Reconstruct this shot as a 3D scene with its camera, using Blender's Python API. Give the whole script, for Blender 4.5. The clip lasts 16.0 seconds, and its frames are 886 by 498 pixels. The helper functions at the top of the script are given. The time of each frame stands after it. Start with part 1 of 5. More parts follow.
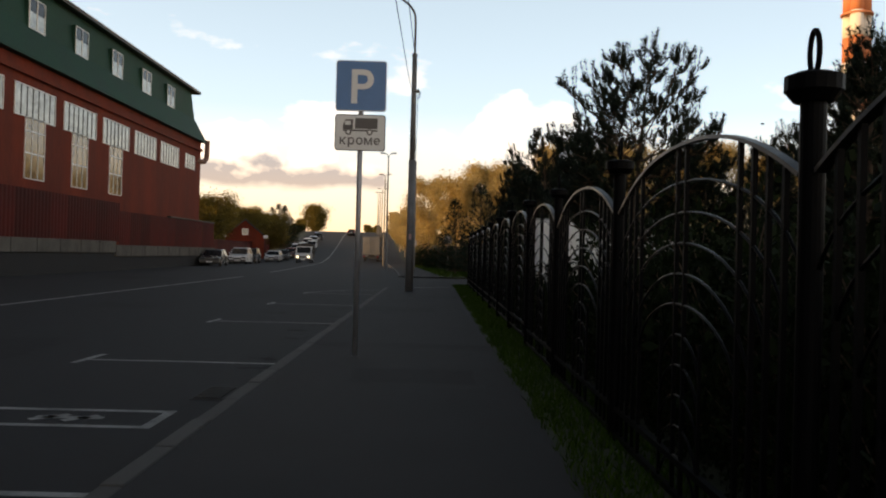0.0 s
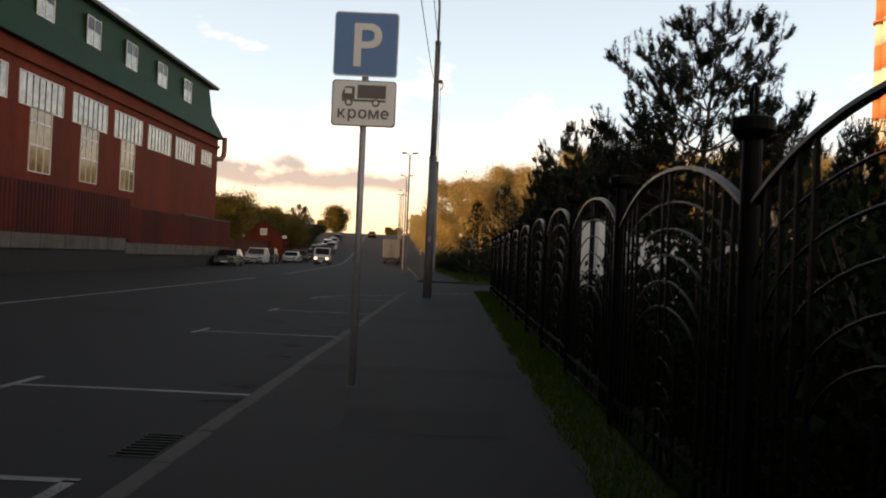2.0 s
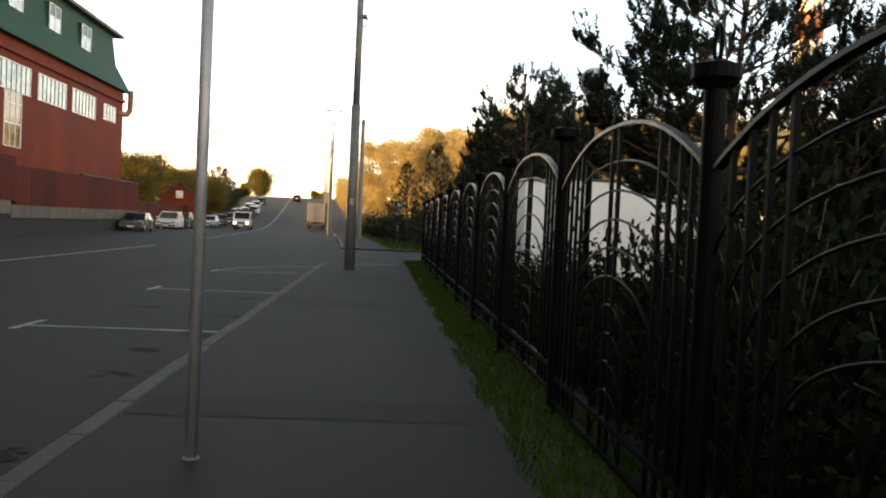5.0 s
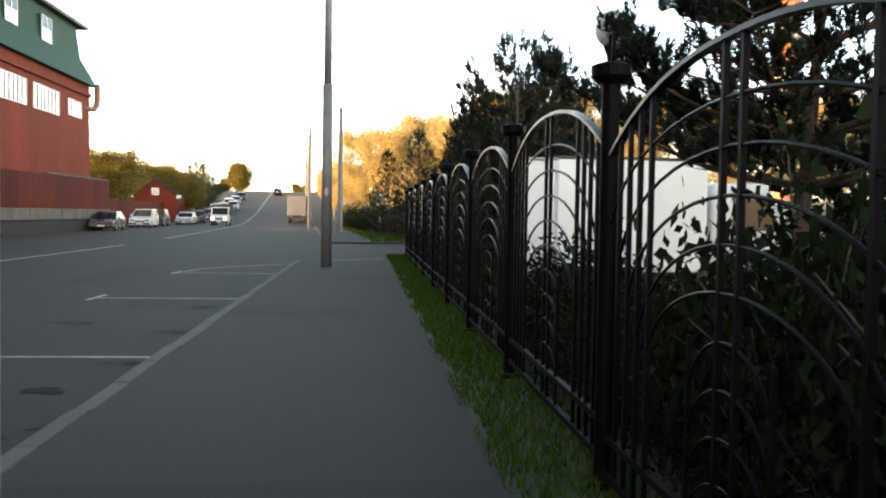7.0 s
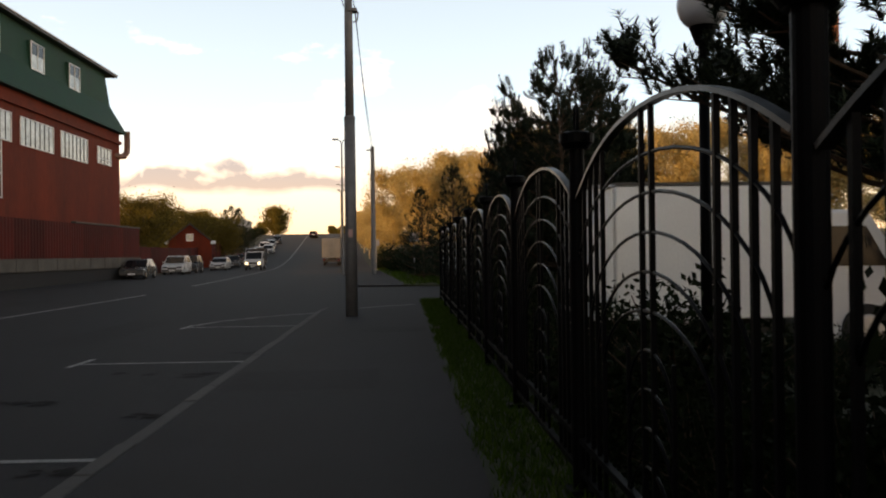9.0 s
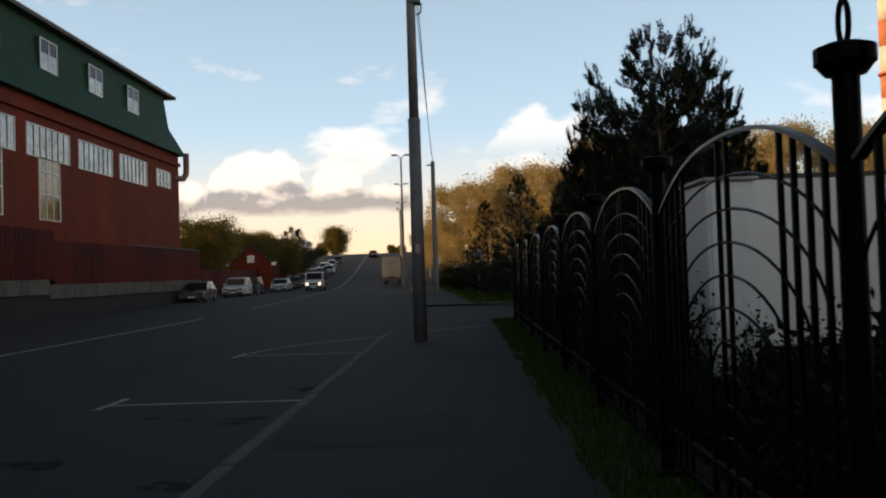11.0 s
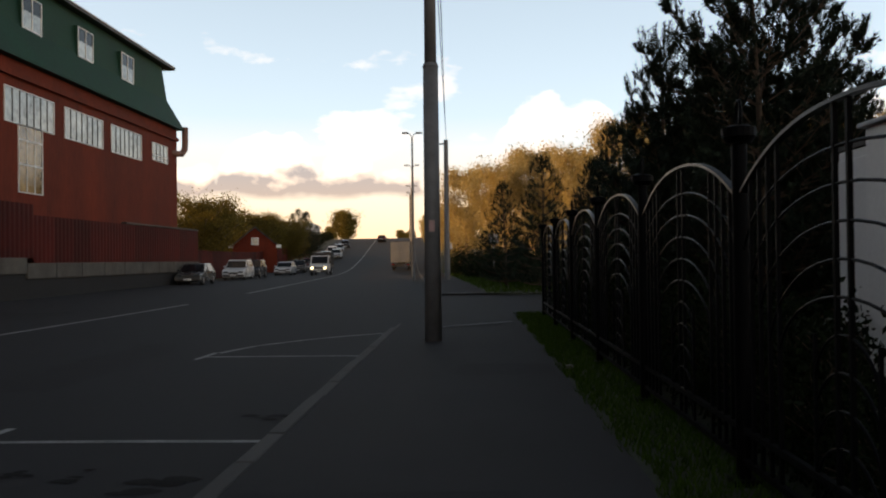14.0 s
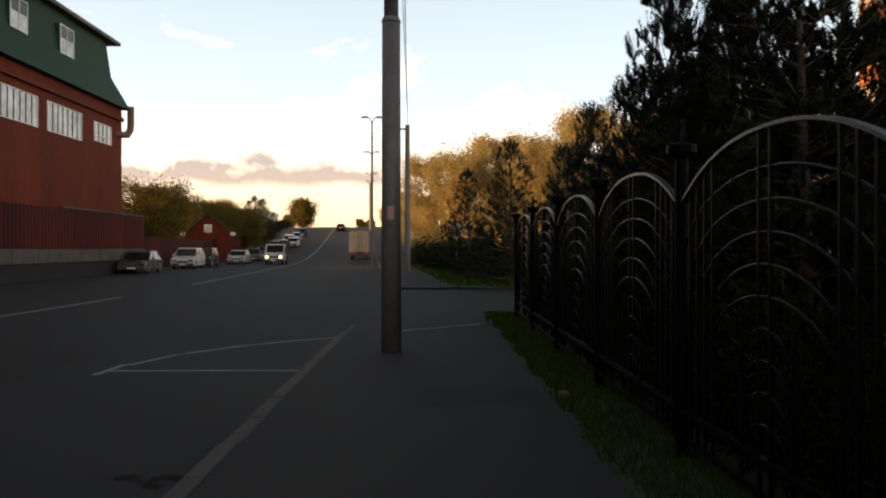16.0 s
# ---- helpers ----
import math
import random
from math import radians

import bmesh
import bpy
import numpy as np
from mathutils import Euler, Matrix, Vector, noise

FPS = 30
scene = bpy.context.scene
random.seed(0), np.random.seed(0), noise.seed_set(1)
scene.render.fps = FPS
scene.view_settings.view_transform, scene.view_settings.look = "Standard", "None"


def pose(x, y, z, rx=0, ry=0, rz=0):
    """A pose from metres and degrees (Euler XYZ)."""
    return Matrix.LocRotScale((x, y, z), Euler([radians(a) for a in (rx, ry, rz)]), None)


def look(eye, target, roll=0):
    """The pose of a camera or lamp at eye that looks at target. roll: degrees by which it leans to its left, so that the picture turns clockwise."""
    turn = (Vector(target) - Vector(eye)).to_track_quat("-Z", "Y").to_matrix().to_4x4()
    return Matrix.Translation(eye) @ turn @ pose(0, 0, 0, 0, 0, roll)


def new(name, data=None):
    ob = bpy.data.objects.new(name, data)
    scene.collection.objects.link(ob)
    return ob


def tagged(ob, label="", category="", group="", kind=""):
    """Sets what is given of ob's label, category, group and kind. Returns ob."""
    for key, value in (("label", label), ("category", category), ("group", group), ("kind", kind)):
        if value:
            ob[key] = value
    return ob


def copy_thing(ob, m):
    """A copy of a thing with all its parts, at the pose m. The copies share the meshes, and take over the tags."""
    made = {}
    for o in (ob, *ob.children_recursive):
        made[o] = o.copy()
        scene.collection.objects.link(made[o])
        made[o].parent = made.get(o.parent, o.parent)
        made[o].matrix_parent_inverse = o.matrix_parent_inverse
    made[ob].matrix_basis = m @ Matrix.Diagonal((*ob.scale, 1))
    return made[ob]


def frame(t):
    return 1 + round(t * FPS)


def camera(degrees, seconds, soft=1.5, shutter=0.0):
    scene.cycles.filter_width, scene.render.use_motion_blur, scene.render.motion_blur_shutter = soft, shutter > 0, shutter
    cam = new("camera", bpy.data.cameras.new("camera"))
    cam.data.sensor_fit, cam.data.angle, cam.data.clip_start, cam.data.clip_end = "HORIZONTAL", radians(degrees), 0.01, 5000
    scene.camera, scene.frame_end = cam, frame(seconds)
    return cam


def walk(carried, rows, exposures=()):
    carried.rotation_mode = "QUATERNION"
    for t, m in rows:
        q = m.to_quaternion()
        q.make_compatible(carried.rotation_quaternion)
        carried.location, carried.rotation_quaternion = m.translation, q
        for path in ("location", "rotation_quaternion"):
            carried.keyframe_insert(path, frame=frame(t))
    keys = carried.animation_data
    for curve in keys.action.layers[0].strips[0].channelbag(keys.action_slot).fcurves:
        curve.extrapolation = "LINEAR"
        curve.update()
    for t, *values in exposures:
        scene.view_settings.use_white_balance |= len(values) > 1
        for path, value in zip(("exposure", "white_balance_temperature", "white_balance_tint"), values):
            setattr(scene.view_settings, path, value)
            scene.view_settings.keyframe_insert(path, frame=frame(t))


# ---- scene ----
cam = camera(55.5, 16.0, soft=2.0, shutter=0.3)
PATH = [
    (0, 0.000, 0.000, 1.418, 90.37, -1.45, -0.68),
    (0.5, 0.026, 0.594, 1.419, 90.16, -0.71, -1.49),
    (1, 0.060, 1.208, 1.423, 90.97, -2.13, -0.15),
    (1.5, 0.023, 1.790, 1.447, 91.38, -0.92, -0.97),
    (2, 0.007, 2.461, 1.434, 90.57, -2.51, 0.75),
    (2.5, -0.072, 3.129, 1.452, 89.19, -0.78, 1.23),
    (3, -0.051, 3.789, 1.463, 88.97, -1.05, 1.88),
    (3.5, -0.094, 4.510, 1.480, 88.68, -1.92, -0.25),
    (4, -0.005, 5.137, 1.470, 88.52, -0.90, -2.03),
    (4.2, 0.012, 5.411, 1.459, 88.59, -1.56, -2.59),
    (6.3, 0.088, 7.859, 1.484, 87.84, -2.13, -5.50),
    (6.5, 0.097, 8.088, 1.457, 87.85, -1.74, -5.39),
    (7, 0.182, 8.688, 1.465, 87.70, -0.91, -5.25),
    (7.5, 0.278, 9.261, 1.461, 86.88, -0.15, -5.36),
    (8, 0.314, 9.768, 1.480, 86.43, 0.35, -5.33),
    (8.5, 0.374, 10.380, 1.511, 88.29, 0.07, -2.60),
    (9, 0.397, 10.972, 1.536, 90.28, 0.71, -2.74),
    (9.5, 0.410, 11.432, 1.531, 91.96, -0.24, 0.10),
    (9.7, 0.367, 11.658, 1.534, 91.43, 1.74, 0.88),
    (11.8, -0.031, 14.141, 1.483, 91.65, 1.96, 1.56),
    (12, -0.046, 14.377, 1.479, 91.52, 3.59, 1.38),
    (12.5, -0.019, 15.005, 1.467, 91.81, 1.33, 1.54),
    (13, -0.025, 15.703, 1.511, 92.35, 3.19, 1.71),
    (13.5, -0.092, 16.296, 1.441, 91.80, 1.43, 0.79),
    (14, -0.207, 16.915, 1.461, 90.68, 0.68, 1.86),
    (14.5, -0.200, 17.546, 1.467, 89.81, 1.40, 2.20),
    (15, -0.307, 18.155, 1.493, 90.89, -0.23, 2.65),
    (15.5, -0.348, 18.767, 1.500, 91.24, 0.14, 0.48),
    (16, -0.299, 19.383, 1.525, 89.97, 0.02, -0.87),
]

EXPOSURES = [(0.0, -0.45, 9500, 19), (1.0, -0.47, 10500, 24), (2.0, -0.35, 10400, 23), (3.5, 0.1, 10800, 19), (4.2, 0.45, 10200, 15), (6.3, 1.5, 10300, 16), (7.0, 1.68, 9100, 12), (8.0, 2.0, 10000, 14),
             (8.5, 0.85, 10500, 18), (9.0, -0.25, 10400, 22), (9.5, -0.85, 9000, 18), (12.0, -0.8, 8200, 15), (13.0, -0.85, 8200, 15), (14.0, -0.5, 9300, 20), (15.0, -0.35, 10300, 24), (16.0, -0.3, 10300, 22)]
walk(cam, [(t, pose(x, y, z, rx, ry, rz)) for t, x, y, z, rx, ry, rz in PATH], EXPOSURES)

# ---- world and sun ----
SUN_FROM = Vector((-1.0, -0.22, 0.19)).normalized()
world = bpy.data.worlds.new("evening_sky")
scene.world = world
world.use_nodes = True
wn, wl = world.node_tree.nodes, world.node_tree.links
wn.clear()
w_out = wn.new("ShaderNodeOutputWorld")
w_bg = wn.new("ShaderNodeBackground")
w_sky = wn.new("ShaderNodeTexSky")
w_sky.sky_type, w_sky.sun_disc = "NISHITA", False
w_sky.sun_elevation = math.asin(SUN_FROM.z)
w_sky.sun_rotation = math.atan2(SUN_FROM.x, SUN_FROM.y)
w_sky.air_density, w_sky.dust_density, w_sky.ozone_density = 1.0, 1.5, 2.0
w_geo = wn.new("ShaderNodeTexCoord")
w_sep = wn.new("ShaderNodeSeparateXYZ")
wl.new(w_geo.outputs["Generated"], w_sep.inputs[0])


def wmath(op, a, b, clamp=False):
    n = wn.new("ShaderNodeMath")
    n.operation, n.use_clamp = op, clamp
    for k, v in enumerate((a, b)):
        if isinstance(v, (int, float)):
            n.inputs[k].default_value = v
        else:
            wl.new(v, n.inputs[k])
    return n.outputs[0]


# cumulus: noise over the direction, flattened in height, thinning out towards the zenith
w_map = wn.new("ShaderNodeMapping")
w_map.inputs["Location"].default_value = (0.35, 0.0, 0.9)
w_map.inputs["Scale"].default_value = (1.0, 1.0, 2.4)
wl.new(w_geo.outputs["Generated"], w_map.inputs[0])
w_noise = wn.new("ShaderNodeTexNoise")
w_noise.inputs["Scale"].default_value, w_noise.inputs["Detail"].default_value = 3.6, 9.0
w_noise.inputs["Roughness"].default_value = 0.55
wl.new(w_map.outputs[0], w_noise.inputs["Vector"])
up = w_sep.outputs["Z"]
low_d = wmath("MULTIPLY", wmath("SUBTRACT", up, 0.105), 17.0)
low = wmath("POWER", 2.718, wmath("MULTIPLY", wmath("MULTIPLY", low_d, low_d), -1.0))
cover = wmath("MULTIPLY", wmath("SUBTRACT", wmath("ADD", w_noise.outputs[0], wmath("MULTIPLY", low, 0.07)), 0.61), 14.0, True)
cover = wmath("MULTIPLY", cover, wmath("MULTIPLY", wmath("SUBTRACT", up, 0.035), 20.0, True))
# one long cumulus bank over the street's far end, flat grey base and billowing top
w_bmap = wn.new("ShaderNodeMapping")
w_bmap.inputs["Scale"].default_value = (1.0, 1.0, 1.5)
wl.new(w_geo.outputs["Generated"], w_bmap.inputs[0])
w_bill = wn.new("ShaderNodeTexNoise")
w_bill.inputs["Scale"].default_value, w_bill.inputs["Detail"].default_value = 15.0, 7.0
w_bill.inputs["Roughness"].default_value = 0.5
wl.new(w_bmap.outputs[0], w_bill.inputs["Vector"])
az = wmath("ARCTAN2", w_sep.outputs["X"], w_sep.outputs["Y"])
bill = wmath("SUBTRACT", w_bill.outputs[0], 0.5)


def puff(centre, width, top):
    """A rounded heap of cloud at an azimuth, by its width and height."""
    d = wmath("MULTIPLY", wmath("SUBTRACT", az, centre), 1.0 / width)
    d2 = wmath("MULTIPLY", d, d)
    return wmath("MULTIPLY", wmath("POWER", 2.718, wmath("MULTIPLY", wmath("MULTIPLY", d2, d2), -1.0)), top)


heaps = puff(-0.235, 0.075, 0.150)
for centre, width, top in ((-0.145, 0.05, 0.128), (-0.085, 0.05, 0.105), (-0.335, 0.07, 0.112), (-0.48, 0.09, 0.125)):
    heaps = wmath("MAXIMUM", heaps, puff(centre, width, top))
crest = wmath("ADD", heaps, wmath("MULTIPLY", bill, 0.085))
bank = wmath("MULTIPLY", wmath("SUBTRACT", crest, up), 110.0, True)
foot = wmath("MULTIPLY", wmath("SUBTRACT", wmath("ADD", up, wmath("MULTIPLY", bill, 0.03)), 0.072), 120.0, True)
bank = wmath("MULTIPLY", bank, foot)
under = wmath("SUBTRACT", 1.0, wmath("MULTIPLY", wmath("SUBTRACT", wmath("ADD", up, wmath("MULTIPLY", bill, 0.11)), 0.090), 70.0, True))
grey = wmath("MULTIPLY", bank, under)
# a second, higher heap over the woods
slope = wmath("ADD", puff(0.10, 0.095, 0.178), wmath("MULTIPLY", wmath("MAXIMUM", az, 0.0), 0.16))
high = wmath("MULTIPLY", wmath("SUBTRACT", wmath("ADD", slope, wmath("MULTIPLY", bill, 0.10)), up), 90.0, True)
high = wmath("MULTIPLY", high, wmath("MULTIPLY", wmath("SUBTRACT", up, 0.135), 40.0, True))
bank = wmath("MAXIMUM", bank, wmath("MULTIPLY", high, 0.8))
cover = wmath("MAXIMUM", cover, bank)
w_cloud = wn.new("ShaderNodeMix")
w_cloud.data_type = "RGBA"
w_shade = wn.new("ShaderNodeMix")
w_shade.data_type = "RGBA"
w_shade.inputs["A"].default_value = (0.7, 0.65, 0.95, 1)
w_shade.inputs["B"].default_value = (8.0, 6.6, 5.0, 1)
wl.new(wmath("SUBTRACT", 1.0, under), w_shade.inputs["Factor"])
wl.new(cover, w_cloud.inputs["Factor"])
wl.new(w_sky.outputs[0], w_cloud.inputs["A"])
wl.new(w_shade.outputs["Result"], w_cloud.inputs["B"])
wl.new(w_cloud.outputs["Result"], w_bg.inputs["Color"])
w_bg.inputs["Strength"].default_value = 0.13
# evening haze, brightest at the horizon all round
w_haze = wn.new("ShaderNodeMix")
w_haze.data_type = "RGBA"
w_haze.inputs["A"].default_value = (0.43, 0.70, 1.03, 1)
w_haze.inputs["B"].default_value = (1.0, 0.76, 0.49, 1)
wl.new(wmath("SUBTRACT", 1.0, wmath("MULTIPLY", up, 6.0), True), w_haze.inputs["Factor"])
w_bg2 = wn.new("ShaderNodeBackground")
wl.new(w_haze.outputs["Result"], w_bg2.inputs["Color"])
zenith = wmath("SUBTRACT", 1.0, wmath("MULTIPLY", wmath("MULTIPLY", wmath("SUBTRACT", up, 0.33), 4.0, True), 0.75))
fall = wmath("MULTIPLY", wmath("POWER", 2.718, wmath("MULTIPLY", wmath("MAXIMUM", up, 0.0), -1.6)), zenith)
wl.new(wmath("MULTIPLY", fall, wmath("MULTIPLY", wmath("SUBTRACT", 1.0, wmath("MULTIPLY", grey, 0.42)), 2.0)), w_bg2.inputs["Strength"])
w_add = wn.new("ShaderNodeAddShader")
wl.new(w_bg.outputs[0], w_add.inputs[0])
wl.new(w_bg2.outputs[0], w_add.inputs[1])
wl.new(w_add.outputs[0], w_out.inputs[0])

sun_data = bpy.data.lights.new("sun", "SUN")
sun_data.energy, sun_data.angle, sun_data.color = 6.0, radians(0.6), (1.0, 0.66, 0.32)
sun = new("sun", sun_data)
sun.matrix_world = look(SUN_FROM * 50, (0, 0, 0))


# ---- materials ----
def mat(name, base, rough=0.7, metal=0.0, scale=4.0, var=0.25, bump=0.15, fine=60.0, tint=None, spec=0.5, stretch=(1, 1, 1), rnd=0.0):
    m = bpy.data.materials.new(name)
    m.use_nodes = True
    n, l = m.node_tree.nodes, m.node_tree.links
    p = n["Principled BSDF"]
    p.inputs["Roughness"].default_value, p.inputs["Metallic"].default_value = rough, metal
    p.inputs["Specular IOR Level"].default_value = spec
    tc, mp = n.new("ShaderNodeTexCoord"), n.new("ShaderNodeMapping")
    mp.inputs["Scale"].default_value = stretch
    l.new(tc.outputs["Object"], mp.inputs[0])
    big, small = n.new("ShaderNodeTexNoise"), n.new("ShaderNodeTexNoise")
    big.inputs["Scale"].default_value, big.inputs["Detail"].default_value = scale, 5
    small.inputs["Scale"].default_value, small.inputs["Detail"].default_value = fine, 3
    l.new(mp.outputs[0], big.inputs["Vector"])
    l.new(mp.outputs[0], small.inputs["Vector"])
    mixn = n.new("ShaderNodeMix")
    mixn.inputs["Factor"].default_value = 0.4
    l.new(big.outputs[0], mixn.inputs["A"])
    l.new(small.outputs[0], mixn.inputs["B"])
    ramp = n.new("ShaderNodeValToRGB")
    t = tint or base
    ramp.color_ramp.elements[0].position, ramp.color_ramp.elements[1].position = 0.3, 0.7
    ramp.color_ramp.elements[0].color = (*[c * (1 - var) for c in base], 1)
    ramp.color_ramp.elements[1].color = (*[min(c * (1 + var), 1) for c in t], 1)
    l.new(mixn.outputs["Result"], ramp.inputs[0])
    last = ramp.outputs[0]
    if rnd:
        oi = n.new("ShaderNodeObjectInfo")
        hs = n.new("ShaderNodeHueSaturation")
        mr = n.new("ShaderNodeMapRange")
        mr.inputs["To Min"].default_value, mr.inputs["To Max"].default_value = 1 - rnd, 1 + rnd
        l.new(oi.outputs["Random"], mr.inputs["Value"])
        l.new(mr.outputs["Result"], hs.inputs["Value"])
        l.new(last, hs.inputs["Color"])
        last = hs.outputs[0]
    l.new(last, p.inputs["Base Color"])
    if bump:
        b = n.new("ShaderNodeBump")
        b.inputs["Strength"].default_value, b.inputs["Distance"].default_value = bump, 0.02
        l.new(small.outputs[0], b.inputs["Height"])
        l.new(b.outputs[0], p.inputs["Normal"])
    rr = n.new("ShaderNodeMapRange")
    rr.inputs["To Min"].default_value, rr.inputs["To Max"].default_value = max(rough - 0.12, 0.02), min(rough + 0.12, 1)
    l.new(big.outputs[0], rr.inputs["Value"])
    l.new(rr.outputs["Result"], p.inputs["Roughness"])
    return m


def leaf_mat(name, a, b, rough=0.65, through_light=0.25):
    m = bpy.data.materials.new(name)
    m.use_nodes = True
    n, l = m.node_tree.nodes, m.node_tree.links
    p = n["Principled BSDF"]
    g, r = n.new("ShaderNodeNewGeometry"), n.new("ShaderNodeValToRGB")
    r.color_ramp.elements[0].color, r.color_ramp.elements[1].color = (*a, 1), (*b, 1)
    l.new(g.outputs["Random Per Island"], r.inputs[0])
    l.new(r.outputs[0], p.inputs["Base Color"])
    p.inputs["Roughness"].default_value = rough
    p.inputs["Specular IOR Level"].default_value = 0.1
    tr, mx = n.new("ShaderNodeBsdfTranslucent"), n.new("ShaderNodeMixShader")
    l.new(r.outputs[0], tr.inputs[0])
    mx.inputs[0].default_value = through_light
    l.new(p.outputs[0], mx.inputs[1])
    l.new(tr.outputs[0], mx.inputs[2])
    l.new(mx.outputs[0], n["Material Output"].inputs[0])
    return m


def glow(name, color, strength):
    m = bpy.data.materials.new(name)
    m.use_nodes = True
    p = m.node_tree.nodes["Principled BSDF"]
    p.inputs["Base Color"].default_value = (*color, 1)
    p.inputs["Emission Color"].default_value = (*color, 1)
    p.inputs["Emission Strength"].default_value = strength
    return m


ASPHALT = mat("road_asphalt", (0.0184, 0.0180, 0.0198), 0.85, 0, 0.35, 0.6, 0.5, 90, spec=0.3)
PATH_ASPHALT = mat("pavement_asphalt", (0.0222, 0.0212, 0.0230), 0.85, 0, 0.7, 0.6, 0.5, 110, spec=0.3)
KERB = mat("kerb_concrete", (0.062, 0.057, 0.053), 0.85, 0, 3, 0.3, 0.4, 60, rnd=0.12)
LINE = mat("road_paint", (0.21, 0.21, 0.20), 0.75, 0, 2.2, 0.75, 0.2, 40)
SOIL = mat("lawn_soil", (0.022, 0.028, 0.012), 0.95, 0, 0.4, 0.4, 0.5, 20)
BLACK_IRON = mat("black_painted_iron", (0.0025, 0.0025, 0.003), 0.5, 0, 6, 0.3, 0.08, 80, spec=0.05)
ARC_IRON = mat("black_iron_arc", (0.003, 0.003, 0.004), 0.3, 0, 6, 0.3, 0.04, 80, spec=0.04)
# same iron, lighter and glossier to carry the sky's bright rim on the arches
RIMLIT_IRON = mat("rimlit_black_iron", (0.007, 0.007, 0.008), 0.34, 0, 6, 0.3, 0.06, 80, spec=0.22)
CONCRETE = mat("weathered_concrete", (0.10, 0.086, 0.072), 0.9, 0, 0.8, 0.6, 0.5, 25)
DARK_BASE = mat("dark_plinth", (0.022, 0.02, 0.02), 0.9, 0, 1.0, 0.4, 0.4, 30)
RED_BRICK = mat("red_painted_brick", (0.168, 0.028, 0.014), 0.8, 0, 0.5, 0.42, 0.3, 9, stretch=(1, 1, 0.16), spec=0.2)
RED_SHEET = mat("red_profiled_sheet", (0.085, 0.011, 0.008), 0.65, 0, 0.6, 0.45, 0.1, 20, rnd=0.3, spec=0.1)
GREEN_ROOF = mat("green_roof_metal", (0.012, 0.055, 0.036), 0.7, 0, 0.4, 0.35, 0.1, 10, spec=0.2)
DARK_EDGE = mat("dark_roof_edge", (0.05, 0.045, 0.04), 0.6, 0, 2, 0.3, 0.1, 30)
PATCH = mat("asphalt_repair", (0.0208, 0.0200, 0.0214), 0.86, 0, 0.9, 0.35, 0.5, 100, spec=0.25)
STAIN = mat("oil_stain", (0.0165, 0.0157, 0.0155), 0.95, 0, 4, 0.4, 0.2, 40, spec=0.1)
WHITE_PAINT = mat("white_paint", (0.78, 0.78, 0.76), 0.5, 0, 1.2, 0.08, 0.05, 30)
PAPER = mat("torn_pink_paper", (0.42, 0.26, 0.24), 0.8, 0, 9, 0.5, 0.1, 40)
STEEL = mat("galvanised_steel", (0.33, 0.33, 0.34), 0.5, 0.6, 5, 0.25, 0.08, 60)
POLE_GREY = mat("grey_pole_paint", (0.15, 0.15, 0.152), 0.6, 0.2, 4, 0.3, 0.1, 50)
RUST_PIPE = mat("brown_duct_paint", (0.20, 0.09, 0.06), 0.55, 0, 3, 0.3, 0.1, 30)
SIGN_BLUE = mat("blue_sign_film", (0.05, 0.18, 0.40), 0.35, 0, 3, 0.1, 0.0, 40)
SIGN_WHITE = mat("white_sign_film", (0.72, 0.72, 0.70), 0.4, 0, 3, 0.08, 0.0, 40)
SIGN_GREY = mat("grey_sign_print", (0.10, 0.09, 0.085), 0.5, 0, 3, 0.1, 0.0, 40)
BARK = mat("pine_bark", (0.10, 0.065, 0.045), 0.95, 0, 5, 0.4, 0.8, 30, stretch=(1, 1, 0.3))
GREY_BARK = mat("grey_bark", (0.16, 0.13, 0.10), 0.95, 0, 4, 0.4, 0.6, 25, stretch=(1, 1, 0.3))
BIRCH_BARK = mat("pale_birch_bark", (0.34, 0.27, 0.19), 0.9, 0, 3, 0.4, 0.4, 20, stretch=(1, 1, 0.4))
NEEDLE = leaf_mat("pine_needles", (0.012, 0.02, 0.012), (0.035, 0.05, 0.03), 0.6, 0.1)
SPRUCE = leaf_mat("spruce_needles", (0.012, 0.022, 0.012), (0.03, 0.048, 0.026), 0.6, 0.1)
# leaf colour taken almost to black, holding the deep shade behind the fence
SHRUB = leaf_mat("shade_dark_shrub_leaves", (0.005, 0.009, 0.003), (0.013, 0.022, 0.007), 0.85, 0.05)
# golden leaf colour adds the low sun's glow to the far crowns
SPRING = leaf_mat("sun_gold_leaves", (0.38, 0.29, 0.12), (0.62, 0.50, 0.26), 0.7, 0.5)
WILLOW = leaf_mat("willow_leaves", (0.085, 0.07, 0.015), (0.25, 0.19, 0.05), 0.7, 0.35)
GRASS = leaf_mat("grass_blades", (0.022, 0.05, 0.004), (0.056, 0.105, 0.010), 0.6, 0.25)
RUBBER = mat("tyre_rubber", (0.02, 0.02, 0.02), 0.85, 0, 8, 0.2, 0.1, 60)
RIM = mat("wheel_alloy", (0.35, 0.35, 0.36), 0.35, 0.8, 8, 0.1, 0.0, 60)
OPAL = mat("opal_globe", (0.78, 0.78, 0.78), 0.3, 0, 3, 0.04, 0.0, 40)
CHIM_WHITE = mat("chimney_white", (0.75, 0.72, 0.68), 0.8, 0, 0.2, 0.1, 0.1, 5)
CHIM_RED = mat("chimney_red", (0.60, 0.22, 0.11), 0.8, 0, 0.2, 0.12, 0.1, 5)
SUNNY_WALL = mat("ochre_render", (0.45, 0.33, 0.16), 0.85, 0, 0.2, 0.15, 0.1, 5)
